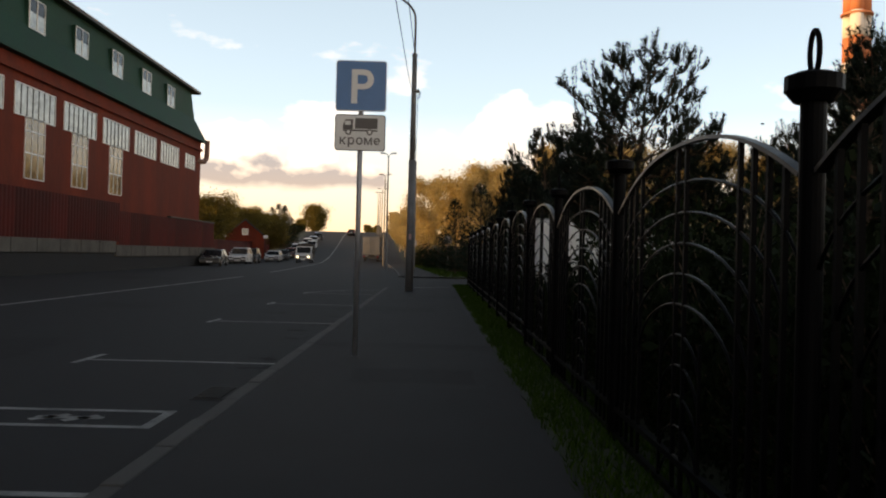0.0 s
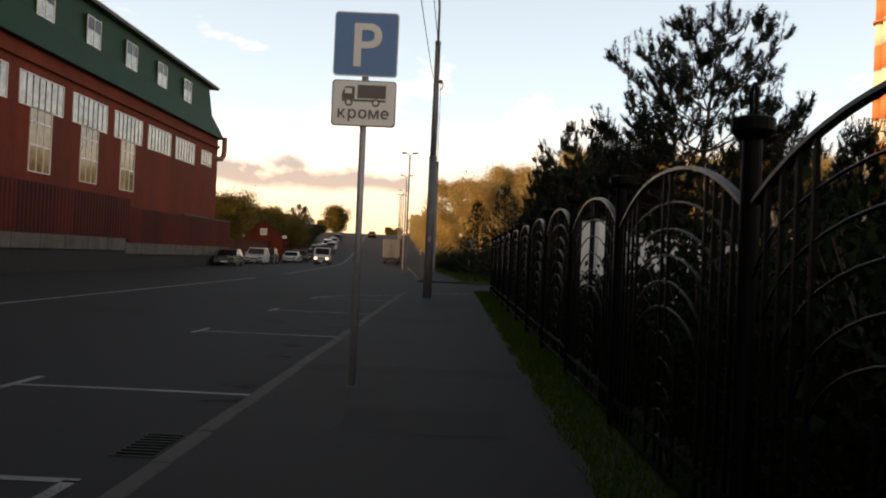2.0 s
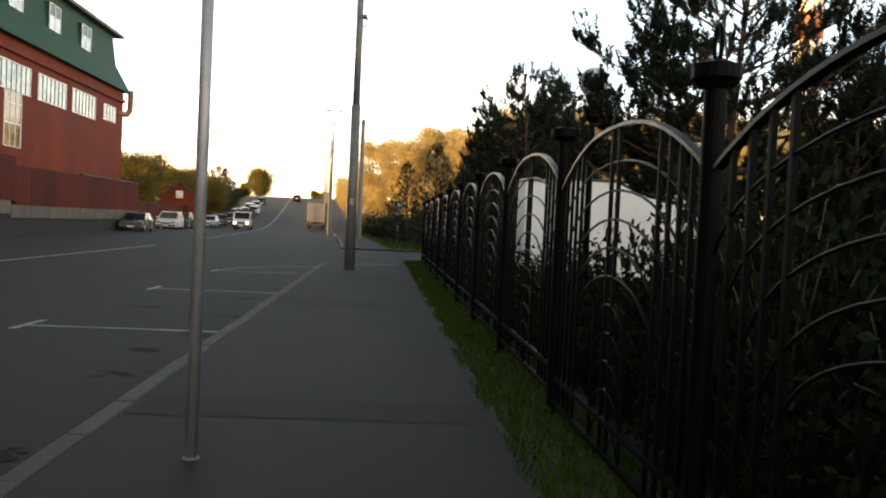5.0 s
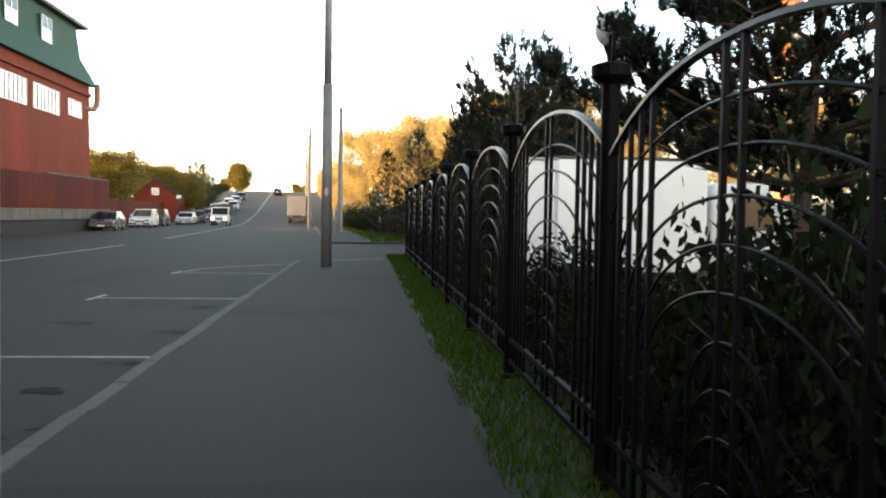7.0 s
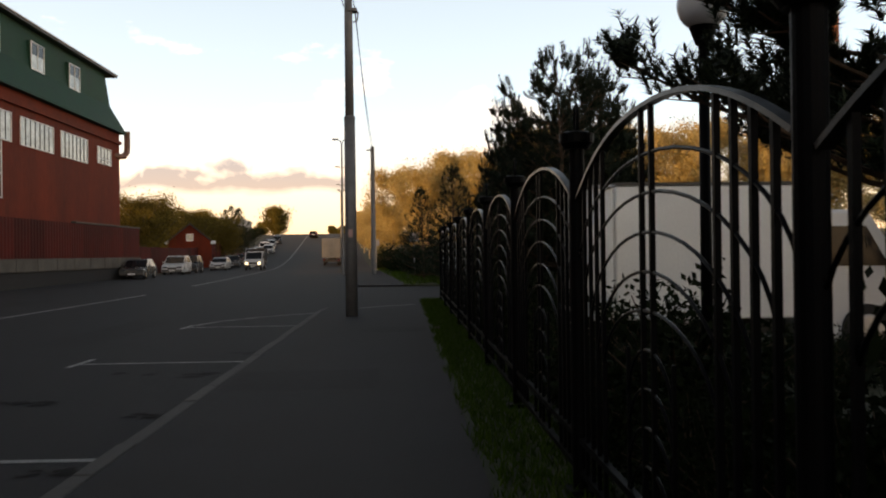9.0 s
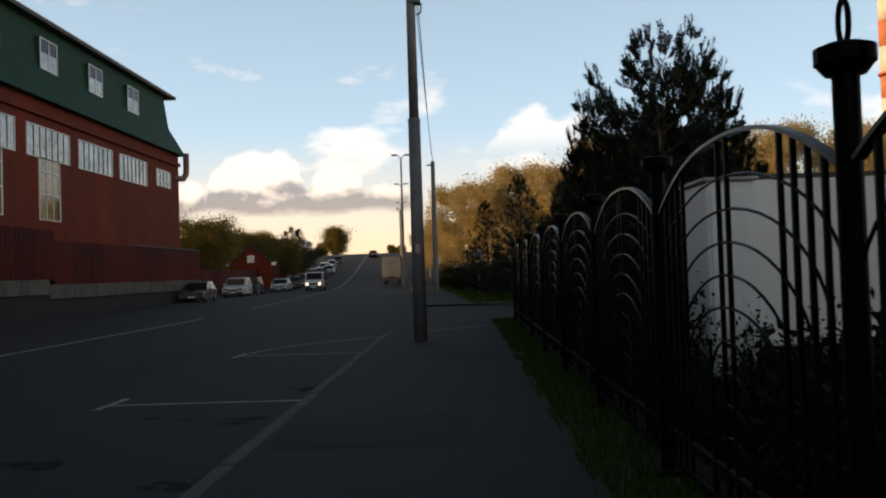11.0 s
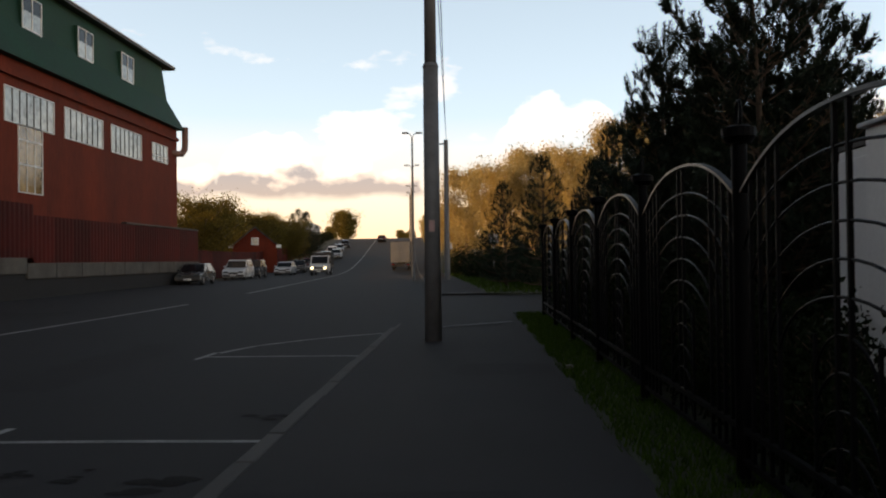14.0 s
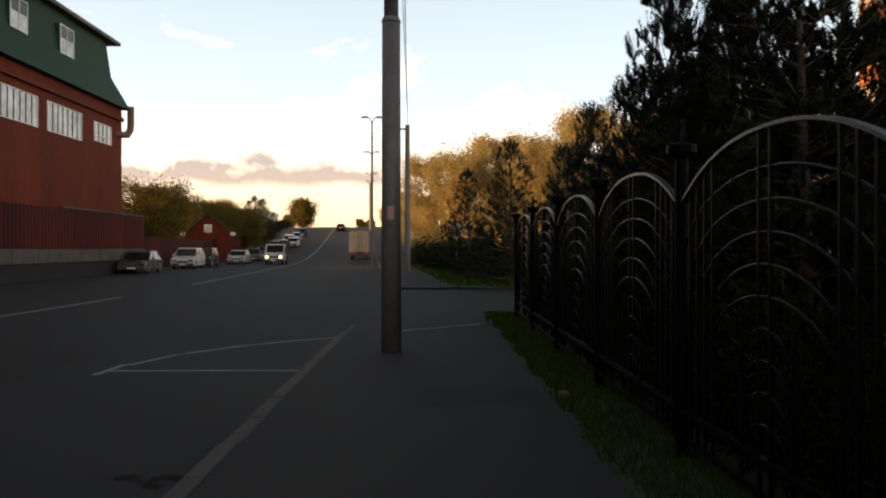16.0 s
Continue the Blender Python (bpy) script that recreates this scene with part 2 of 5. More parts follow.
# off-white panel greyed down, so its colour holds the shade on the truck's rear
BOX_GREY = mat("shade_grey_box_panel", (0.25, 0.245, 0.235), 0.7, 0, 1.0, 0.2, 0.05, 20)
TAIL_RED = mat("red_lamp_glass", (0.35, 0.02, 0.02), 0.2, 0, 5, 0.1, 0.0, 50)
LAMP_ON = glow("headlamp_on", (1.0, 0.86, 0.6), 5.0)
GLASS = mat("window_glass", (0.05, 0.06, 0.065), 0.08, 0, 0.7, 0.25, 0.02, 2, spec=1.0)
CAR_GLASS = mat("car_glass", (0.012, 0.013, 0.015), 0.1, 0, 2, 0.2, 0.0, 20, spec=0.25)
# amber mottling paints the reflected golden trees into the pane colour
GOLD_REFLECT_GLASS = mat("gold_reflection_glass", (0.06, 0.042, 0.022), 0.07, 0, 0.9, 0.8, 0.08, 3, tint=(0.24, 0.155, 0.07), spec=1.0)
# pale base colour stands in for bright sky mirrored in the wide panes
DAYLIT_GLASS = mat("sky_pale_glass", (0.44, 0.48, 0.46), 0.12, 0, 0.7, 0.6, 0.05, 3, spec=1.0)


# ---- mesh helpers ----
def finish(name, bm, material, smooth=False):
    bmesh.ops.recalc_face_normals(bm, faces=bm.faces)
    me = bpy.data.meshes.new(name)
    bm.to_mesh(me)
    bm.free()
    me.materials.append(material)
    if smooth:
        for p in me.polygons:
            p.use_smooth = True
    return me


def part(name, bm, material, parent, label="", smooth=False):
    ob = new(name, finish(name, bm, material, smooth) if isinstance(bm, bmesh.types.BMesh) else bm)
    ob.parent = parent
    return tagged(ob, label)


def thing(name, label, category, at=(0, 0, 0), group="", kind="", turn=0.0):
    ob = new(name)
    ob.matrix_world = pose(*at, 0, 0, turn)
    return tagged(ob, label, category, group, kind)


def raw(name, verts, faces, material):
    me = bpy.data.meshes.new(name)
    me.from_pydata(verts, [], faces)
    me.materials.append(material)
    return me


def box(bm, x0, x1, y0, y1, z0, z1, bevel=0.0):
    r = bmesh.ops.create_cube(bm, size=1.0)
    for v in r["verts"]:
        v.co = Vector(((x0 + x1) / 2 + v.co.x * (x1 - x0), (y0 + y1) / 2 + v.co.y * (y1 - y0), (z0 + z1) / 2 + v.co.z * (z1 - z0)))
    if bevel:
        es = {e for v in r["verts"] for e in v.link_edges}
        bmesh.ops.bevel(bm, geom=list(es), offset=bevel, segments=2, affect="EDGES", profile=0.5)
    return bm


def cyl(bm, a, b, r0, r1, n=12):
    a, b = Vector(a), Vector(b)
    d = b - a
    m = Matrix.Translation((a + b) / 2) @ d.to_track_quat("Z", "Y").to_matrix().to_4x4()
    bmesh.ops.create_cone(bm, cap_ends=True, segments=n, radius1=r0, radius2=r1, depth=d.length, matrix=m)
    return bm


def sweep(bm, pts, half_w, half_t, up=Vector((1, 0, 0))):
    """A flat bar along pts: half_w along up, half_t across."""
    rings = []
    for i, p in enumerate(pts):
        t = (Vector(pts[min(i + 1, len(pts) - 1)]) - Vector(pts[max(i - 1, 0)])).normalized()
        s = t.cross(up).normalized()
        rings.append([bm.verts.new(Vector(p) + up * a * half_w + s * b * half_t) for a, b in ((-1, -1), (1, -1), (1, 1), (-1, 1))])
    for a, b in zip(rings, rings[1:]):
        for k in range(4):
            bm.faces.new((a[k], a[(k + 1) % 4], b[(k + 1) % 4], b[k]))
    bm.faces.new(rings[0])
    bm.faces.new(rings[-1][::-1])
    return bm


def tube(bm, pts, radii, n=8):
    rings = []
    for i, p in enumerate(pts):
        t = (Vector(pts[min(i + 1, len(pts) - 1)]) - Vector(pts[max(i - 1, 0)])).normalized()
        s = t.orthogonal().normalized() if i == 0 else (s - t * s.dot(t)).normalized()
        u = t.cross(s)
        r = radii[i] if isinstance(radii, (list, tuple)) else radii
        rings.append([bm.verts.new(Vector(p) + (s * math.cos(2 * math.pi * k / n) + u * math.sin(2 * math.pi * k / n)) * r) for k in range(n)])
    for a, b in zip(rings, rings[1:]):
        for k in range(n):
            bm.faces.new((a[k], a[(k + 1) % n], b[(k + 1) % n], b[k]))
    bm.faces.new(rings[0][::-1])
    bm.faces.new(rings[-1])
    return bm


def smooth01(t):
    t = min(max(t, 0.0), 1.0)
    return t * t * (3 - 2 * t)


def rise(y):
    """Height of the street: level at first, then climbing a hill."""
    return 7.5 * smooth01((y - 106) / 150)


def bend(y):
    """Sideways shift of the street, which bears slowly to the west."""
    return -0.075 * (max(y - 45, 0) ** 2 / (max(y - 45, 0) + 14))


def strip(name, xl, xr, z, ys, material, nx=1, thick=0.0):
    """A ribbon of ground along the street between xl(y) and xr(y)."""
    verts, faces = [], []
    for y in ys:
        a, b = xl(y), xr(y)
        for k in range(nx + 1):
            verts.append((a + (b - a) * k / nx, y, z + rise(y)))
    w = nx + 1
    for j in range(len(ys) - 1):
        for k in range(nx):
            faces.append((j * w + k, j * w + k + 1, (j + 1) * w + k + 1, (j + 1) * w + k))
    if thick:
        off = len(verts)
        verts += [(x, y, q - thick) for x, y, q in verts]
        for j in range(len(ys) - 1):
            for k in (0, nx):
                a, b = j * w + k, (j + 1) * w + k
                faces.append((a, b, b + off, a + off))
        for j in (0, len(ys) - 1):
            for k in range(nx):
                a, b = j * w + k, j * w + k + 1
                faces.append((a, b, b + off, a + off))
    return raw(name, verts, faces, material)


def span(a, b, step):
    n = max(int(round((b - a) / step)), 1)
    return [a + (b - a) * i / n for i in range(n + 1)]


# ---- ground, street, pavement ----
KERB_X, EDGE_X, ROAD_W = -1.79, 0.956, -19.8
FAR_YS = span(-60, 60, 10) + span(65, 300, 5)[0:] + [350, 400, 500, 700, 1000, 1600, 3000]


def sheet_height(x, y):
    """The land rises with the street near it and levels out far off."""
    return -0.2 + rise(y)


gv, gf = [], []
gx = [-2500, -600, -200, -80, -40, -21, 0, 4, 15, 40, 80, 200, 600, 2500]
for y in FAR_YS:
    gv += [(x, y, sheet_height(x, y)) for x in gx]
for j in range(len(FAR_YS) - 1):
    for k in range(len(gx) - 1):
        a = j * len(gx) + k
        gf.append((a, a + 1, a + 1 + len(gx), a + len(gx)))
ground = tagged(new("ground", raw("ground", gv, gf, SOIL)), "dark grassy soil reaching to the horizon", "ground", kind="structure")

road_ys = span(-60, 600, 4)
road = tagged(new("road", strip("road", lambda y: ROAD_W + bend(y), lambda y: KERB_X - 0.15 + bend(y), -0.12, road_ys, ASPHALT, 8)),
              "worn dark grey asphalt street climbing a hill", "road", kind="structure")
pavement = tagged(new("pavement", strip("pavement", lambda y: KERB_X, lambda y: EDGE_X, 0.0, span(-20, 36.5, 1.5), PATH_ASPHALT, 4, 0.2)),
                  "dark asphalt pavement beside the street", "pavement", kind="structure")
driveway = tagged(new("driveway", strip("driveway", lambda y: KERB_X - 0.15 + bend(y), lambda y: 14.0, -0.08, span(36.5, 52.5, 2), ASPHALT, 6)),
                  "asphalt driveway crossing the pavement", "driveway", kind="structure")
far_pavement = tagged(new("far_pavement", strip("far_pavement", lambda y: KERB_X + bend(y), lambda y: EDGE_X - 0.3 + bend(y), 0.0, span(52.5, 300, 4), PATH_ASPHALT, 2, 0.2)),
                      "asphalt pavement past the driveway", "pavement", kind="structure")
lawn = tagged(new("lawn", strip("lawn", lambda y: EDGE_X, lambda y: 30.0, -0.02, span(-20, 38.5, 1.5), SOIL, 8, 0.2)),
              "trampled lawn beside and behind the fence", "lawn", kind="structure")
far_lawn = tagged(new("far_lawn", strip("far_lawn", lambda y: EDGE_X - 0.3 + bend(y), lambda y: 30.0, 0.02, span(52.5, 300, 4), SOIL, 6, 0.2)),
                  "rough grass past the driveway", "lawn", kind="structure")


def grass(name, n, x0, x1, y0, y1, size, z=0.0, follow=False):
    rng = np.random.default_rng(len(name) + n)
    verts, faces = [], []
    for i in range(n):
        y = rng.uniform(y0, y1)
        x = rng.uniform(x0, x1) + (bend(y) if follow else 0)
        if not follow and x < x0 + 0.09 and rng.random() < 0.6 + 0.4 * math.sin(y * 3.1):
            continue
        a, hgt = rng.uniform(0, 6.283), size * rng.uniform(0.5, 1.3)
        dx, dy, lean = math.cos(a) * 0.008 * (1 + 4 * (size > 0.12)), math.sin(a) * 0.008 * (1 + 4 * (size > 0.12)), rng.normal(0, hgt * 0.4, 2)
        k = len(verts)
        zz = z + rise(y)
        verts += [(x - dx, y - dy, zz), (x + dx, y + dy, zz), (x + lean[0], y + lean[1], zz + hgt)]
        faces.append((k, k + 1, k + 2))
    return tagged(new(name, raw(name, verts, faces, GRASS)), "short green grass on the verge", "grass", kind="stuff")


grass("verge_grass", 26000, EDGE_X - 0.03, 1.75, -2, 39.5, 0.085, -0.02)
grass("far_verge_grass", 9000, EDGE_X - 0.3, 9, 52.5, 110, 0.22, 0.02, True)


def flat_line(name, pts, width, label):
    """Painted line along pts on the asphalt."""
    verts, faces = [], []
    for i, p in enumerate(pts):
        a, b = Vector((*pts[max(i - 1, 0)], 0)), Vector((*pts[min(i + 1, len(pts) - 1)], 0))
        s = (b - a).normalized().cross(Vector((0, 0, 1))) * width / 2
        z = -0.115 + rise(p[1])
        verts += [(p[0] - s.x, p[1] - s.y, z), (p[0] + s.x, p[1] + s.y, z)]
    for i in range(len(pts) - 1):
        faces.append((2 * i, 2 * i + 1, 2 * i + 3, 2 * i + 2))
    return tagged(new(name, raw(name, verts, faces, LINE)), label, "road marking", kind="structure")


centre_line = flat_line("centre_line", [(-10.7 + bend(y), y) for y in span(-40, 48, 4)], 0.16, "worn white centre line")
flat_line("centre_line", [(-10.7 + bend(y), y) for y in span(58, 400, 4)], 0.16, "worn white centre line")
for yb in (-0.6, 5.2, 11.4, 17.97, 24.25, 30.75):
    flat_line("bay_line", [(-2.05, yb), (-3.3, yb + 0.02), (-4.6, yb)], 0.1, "white parking bay line")
    flat_line("bay_tick", [(-4.66, yb - 0.36), (-4.62, yb + 0.62)], 0.1, "white tick at the end of a bay line")
flat_line("bay_taper", [(-4.55, 31.3), (-4.2, 32.5), (-3.5, 33.6), (-2.75, 34.4), (-1.98, 35.0)], 0.1, "white line closing the parking bays")
flat_line("driveway_line", [(-0.9, 34.8), (0.75, 36.3)], 0.12, "pale edge of the dropped kerb").location.z = 0.13
flat_line("driveway_line", [(-1.6, 52.45), (0.9, 52.4), (3.6, 51.2)], 0.16, "pale edge of the dropped kerb").location.z = 0.13
for pts in ([(-4.3, 7.2), (-2.36, 7.2)], [(-4.3, 7.9), (-2.36, 7.9)], [(-4.25, 7.2), (-4.25, 7.9)], [(-2.41, 7.2), (-2.41, 7.9)],
            [(-3.5, 7.42), (-3.25, 7.68)], [(-3.2, 7.4), (-2.98, 7.66)], [(-3.5, 7.55), (-2.9, 7.55)]):
    flat_line("bay_symbol", pts, 0.1, "white painted parking symbol")

# ---- street fence ----
def fence_x(y):
    return 1.438 + 0.005 * y


PITCH = 3.14
POSTS = [-6.4, -3.2, 0.05, 3.23, 6.68, 10.05, 13.2, 16.33, 19.4, 22.45, 25.6, 28.74, 31.88, 35.02, 38.16]
fence = thing("street_fence", "black wrought iron fence with arched panels and round capped posts", "fence", (0, 0, 0))


def arch_z(u):
    """Height of the top bar, u from -1 to 1 across a panel."""
    return 1.87 + 0.33 * (1 - abs(u) ** 2.3)


def fence_panel():
    """Wrought iron panel along y, from one post to the next."""
    p = new("fence_panel")
    p.parent = fence
    a, b = 0.07, PITCH - 0.07
    mid, half = PITCH / 2, (PITCH - 0.14) / 2
    part("top_arch", sweep(bmesh.new(), [(0, mid + u * half, arch_z(u)) for u in [i / 14 - 1 for i in range(29)]], 0.024, 0.010), RIMLIT_IRON, p)
    for z in (0.14, 0.34):
        part("rail", box(bmesh.new(), -0.02, 0.02, a, b, z - 0.018, z + 0.018), BLACK_IRON, p)
    for o in (0.22, 0.38, 0.54, 0.70, 1.49, 1.65, 2.44, 2.60, 2.76, 2.92):
        u = (o - mid) / half
        part("bar", box(bmesh.new(), -0.012, 0.012, o - 0.012, o + 0.012, 0.14, arch_z(u) - 0.008), BLACK_IRON, p)
    for o in (mid - 0.36, mid + 0.36):
        part("inner_bar", box(bmesh.new(), -0.009, 0.009, o - 0.009, o + 0.009, 0.14, 1.06), BLACK_IRON, p)
    for i in range(10):
        top, w = 1.98 - 0.18 * i, (1.5, 1.35, 1.19, 1.03, 0.87, 0.36, 0.36, 0.36, 0.36, 0.36)[i]
        e = 0.6 if i < 4 else 0.42 if i == 4 else 0.3
        pts = []
        for k in range(21):
            u = math.sin((k / 20 - 0.5) * math.pi * 0.94)
            z = top - e * (1 - math.sqrt(1 - (u * 0.985) ** 2))
            if z > 0.15:
                pts.append((0, mid + u * w, z))
        part("arc", tube(bmesh.new(), pts, 0.0085, 7), ARC_IRON, p, smooth=True)
    return p


def fence_post():
    p = new("fence_post")
    p.parent = fence
    bm = cyl(bmesh.new(), (0, 0, -0.05), (0, 0, 2.20), 0.049, 0.049, 16)
    part("shaft", bm, BLACK_IRON, p, smooth=False)
    bm = bmesh.new()
    cyl(bm, (0, 0, 2.19), (0, 0, 2.23), 0.075, 0.105, 18)
    cyl(bm, (0, 0, 2.231), (0, 0, 2.29), 0.11, 0.11, 18)
    cyl(bm, (0, 0, 2.291), (0, 0, 2.305), 0.10, 0.07, 18)
    part("cap", bm, BLACK_IRON, p)
    part("ring", tube(bmesh.new(), [(0, 0.042 * math.sin(t), 2.385 - 0.085 * math.cos(t)) for t in [i * math.pi / 10 for i in range(21)]], 0.011, 8), BLACK_IRON, p)
    part("foot", box(bmesh.new(), -0.09, 0.09, -0.09, 0.09, -0.06, 0.02, 0.008), BLACK_IRON, p)
    return p


panel0, post0 = fence_panel(), fence_post()
SLANT = -math.degrees(math.atan(0.005))
for k, y in enumerate(POSTS):
    sink = -0.10 * smooth01((12.5 - y) / 4)
    spot = pose(fence_x(y), y, sink, 0, 0, SLANT)
    stretch = spot @ Matrix.Diagonal((1, (POSTS[k + 1] - y) / PITCH, 1, 1)) if k + 1 < len(POSTS) else None
    if k == 0:
        post0.matrix_basis, panel0.matrix_basis = spot, spot
    else:
        copy_thing(post0, pose(0, 0, -0.05 * smooth01((6.5 - y) / 3)) @ spot)
        if stretch:
            copy_thing(panel0, stretch)

# ---- parking sign ----
SX, SY = -1.035, 11.5


def letters(text, size, material, parent, at, name):
    cu = bpy.data.curves.new(name, "FONT")
    cu.body, cu.size, cu.extrude, cu.align_x, cu.offset = text, size, 0.002, "CENTER", 0.012 * size
    tmp = bpy.data.objects.new(name, cu)
    scene.collection.objects.link(tmp)
    me = bpy.data.meshes.new_from_object(tmp.evaluated_get(bpy.context.evaluated_depsgraph_get()))
    bpy.data.objects.remove(tmp)
    me.materials.clear()
    me.materials.append(material)
    ob = part(name, me, material, parent)
    ob.matrix_basis = pose(*at, 90, 0, 0)
    return ob


def rounded(bm, x0, x1, z0, z1, y0, y1, r, n=5):
    pts = []
    for cx, cz, a0 in ((x1 - r, z1 - r, 0), (x0 + r, z1 - r, 90), (x0 + r, z0 + r, 180), (x1 - r, z0 + r, 270)):
        pts += [(cx + r * math.cos(radians(a0 + 90 * i / n)), cz + r * math.sin(radians(a0 + 90 * i / n))) for i in range(n + 1)]
    a = [bm.verts.new((x, y0, z)) for x, z in pts]
    b = [bm.verts.new((x, y1, z)) for x, z in pts]
    bm.faces.new(a)
    bm.faces.new(b[::-1])
    for i in range(len(pts)):
        bm.faces.new((a[i], b[i], b[(i + 1) % len(pts)], a[(i + 1) % len(pts)]))
    return bm


sign = thing("parking_sign", "blue parking sign over a white lorry plate on a steel pole", "road sign", (SX, SY, 0), turn=0.5)
part("pole", cyl(bmesh.new(), (0, 0.03, -0.02), (0, 0.03, 3.98), 0.036, 0.036, 16), STEEL, sign, "grey galvanised pole", True)
part("base_flange", cyl(bmesh.new(), (0, 0.03, 0.0), (0, 0.03, 0.012), 0.055, 0.045, 16), POLE_GREY, sign)
plate = part("blue_plate", rounded(bmesh.new(), -0.345, 0.345, 3.34, 4.03, -0.03, -0.012, 0.04), SIGN_WHITE, sign, "blue square plate with a thin white rim")
part("blue_field", rounded(bmesh.new(), -0.333, 0.333, 3.352, 4.018, -0.034, -0.0305, 0.033), SIGN_BLUE, plate)
letters("P", 0.66, SIGN_WHITE, plate, (0.0, -0.040, 3.45), "letter")
lower = part("lorry_plate", rounded(bmesh.new(), -0.345, 0.345, 2.80, 3.295, -0.03, -0.012, 0.04), SIGN_GREY, sign, "white plate with a grey lorry")
part("white_field", rounded(bmesh.new(), -0.333, 0.333, 2.812, 3.283, -0.034, -0.0305, 0.033), SIGN_WHITE, lower)
bm = bmesh.new()
box(bm, -0.07, 0.235, -0.037, -0.0345, 3.10, 3.245)
box(bm, -0.235, 0.235, -0.037, -0.0345, 3.065, 3.088)
part("lorry_bed", bm, SIGN_GREY, lower)
bm = bmesh.new()
cab_outline = [(-0.235, 3.09), (-0.235, 3.15), (-0.20, 3.225), (-0.10, 3.225), (-0.10, 3.09)]
fa = [bm.verts.new((x, -0.037, z)) for x, z in cab_outline]
fb = [bm.verts.new((x, -0.0345, z)) for x, z in cab_outline]
bm.faces.new(fa)
bm.faces.new(fb[::-1])
for i in range(5):
    bm.faces.new((fa[i], fb[i], fb[(i + 1) % 5], fa[(i + 1) % 5]))
part("lorry_cab", bm, SIGN_GREY, lower)
part("cab_window", box(bmesh.new(), -0.205, -0.13, -0.0395, -0.0375, 3.15, 3.205), SIGN_WHITE, lower)
for wx in (-0.16, 0.13):
    part("lorry_wheel", cyl(bmesh.new(), (wx, -0.0345, 3.055), (wx, -0.040, 3.055), 0.043, 0.043, 20), SIGN_GREY, lower)
    part("wheel_hub", cyl(bmesh.new(), (wx, -0.0405, 3.055), (wx, -0.042, 3.055), 0.024, 0.024, 16), SIGN_WHITE, lower)
for glyph, gx in (("к", -0.238), ("р", -0.122), ("о", -0.008), ("м", 0.112)):
    letters(glyph, 0.172, SIGN_GREY, lower, (gx, -0.041, 2.885), "letter")
e_pts = [(0.232 + 0.036 * math.cos(a), -0.041, 2.930 + 0.039 * math.sin(a)) for a in [radians(5 + 310 * i / 18) for i in range(19)]]
part("letter", sweep(bmesh.new(), e_pts, 0.002, 0.0095, Vector((0, 1, 0))), SIGN_GREY, lower)
part("letter_bar", box(bmesh.new(), 0.200, 0.274, -0.043, -0.039, 2.922, 2.937), SIGN_GREY, lower)

# ---- poles and wires ----
PX, PY = -0.88, 31.95


def street_pole():
    p = thing("street_lamp", "dark grey stepped steel lamp pole with a curved arm", "street lamp", (PX, PY, 0))
    part("base_tube", cyl(bmesh.new(), (0, 0, -0.03), (0, 0, 4.93), 0.15, 0.135, 20), POLE_GREY, p, smooth=True)
    part("collar", cyl(bmesh.new(), (0, 0, 4.90), (0, 0, 4.97), 0.15, 0.12, 20), POLE_GREY, p)
    part("upper_tube", cyl(bmesh.new(), (0, 0, 4.97), (0, 0, 8.96), 0.11, 0.095, 18), POLE_GREY, p, smooth=True)
    part("upper_collar", cyl(bmesh.new(), (0, 0, 8.92), (0, 0, 9.02), 0.12, 0.09, 18), POLE_GREY, p)
    arc = [(0, 0, 9.0), (0, 0, 10.2)] + [(-1.3 + 1.3 * math.cos(t), 0, 10.3 + 0.95 * math.sin(t)) for t in [i * 1.5 / 8 for i in range(1, 9)]] + [(-2.3, 0, 11.3)]
    part("arm", tube(bmesh.new(), arc, 0.045, 10), POLE_GREY, p, smooth=True)
    part("lamp_head", box(bmesh.new(), -2.95, -2.25, -0.12, 0.12, 11.24, 11.36, 0.03), STEEL, p)
    part("clamp", box(bmesh.new(), -0.03, 0.22, -0.13, 0.13, 7.55, 7.63, 0.01), POLE_GREY, p)
    part("insulator", tube(bmesh.new(), [(0.12, 0, 7.6), (0.24, 0, 7.55), (0.22, 0, 7.35), (0.12, 0, 7.3)], 0.02, 8), POLE_GREY, p)
    part("sticker", box(bmesh.new(), -0.05, 0.05, -0.149, -0.141, 1.95, 2.15), PAPER, p, "small torn paper notice")
    return p


street_pole()
pole2 = thing("utility_pole", "dark round utility pole carrying wires", "utility pole", (-1.8, 74.9, 0))
part("shaft", cyl(bmesh.new(), (0, 0, -0.1), (0, 0, 9.67), 0.2, 0.15, 14), POLE_GREY, pole2)
part("crossarm", box(bmesh.new(), -0.45, 0.1, -0.05, 0.05, 9.35, 9.45), POLE_GREY, pole2)


def wire(name, a, b, sag):
    pts = []
    for i in range(25):
        t = i / 24
        p = Vector(a).lerp(Vector(b), t)
        p.z -= sag * 4 * t * (1 - t)
        pts.append(p)
    me = finish(name, tube(bmesh.new(), pts, 0.012, 5), RUBBER)
    return tagged(new(name, me), "thin black overhead wire", "wire", group="overhead wires")


wire("overhead_wire", (PX - 0.12, PY, 7.7), (PX - 0.35, -14, 8.2), 0.35)
wire("overhead_wire", (PX + 0.05, PY, 8.6), (PX - 0.1, -14, 9.2), 0.4)
wire("overhead_wire", (PX + 0.16, PY, 7.7), (-1.75, 74.9, 9.3), 0.7)
wire("overhead_wire", (PX + 0.05, PY, 8.6), (-1.75, 74.9, 9.6), 0.5)


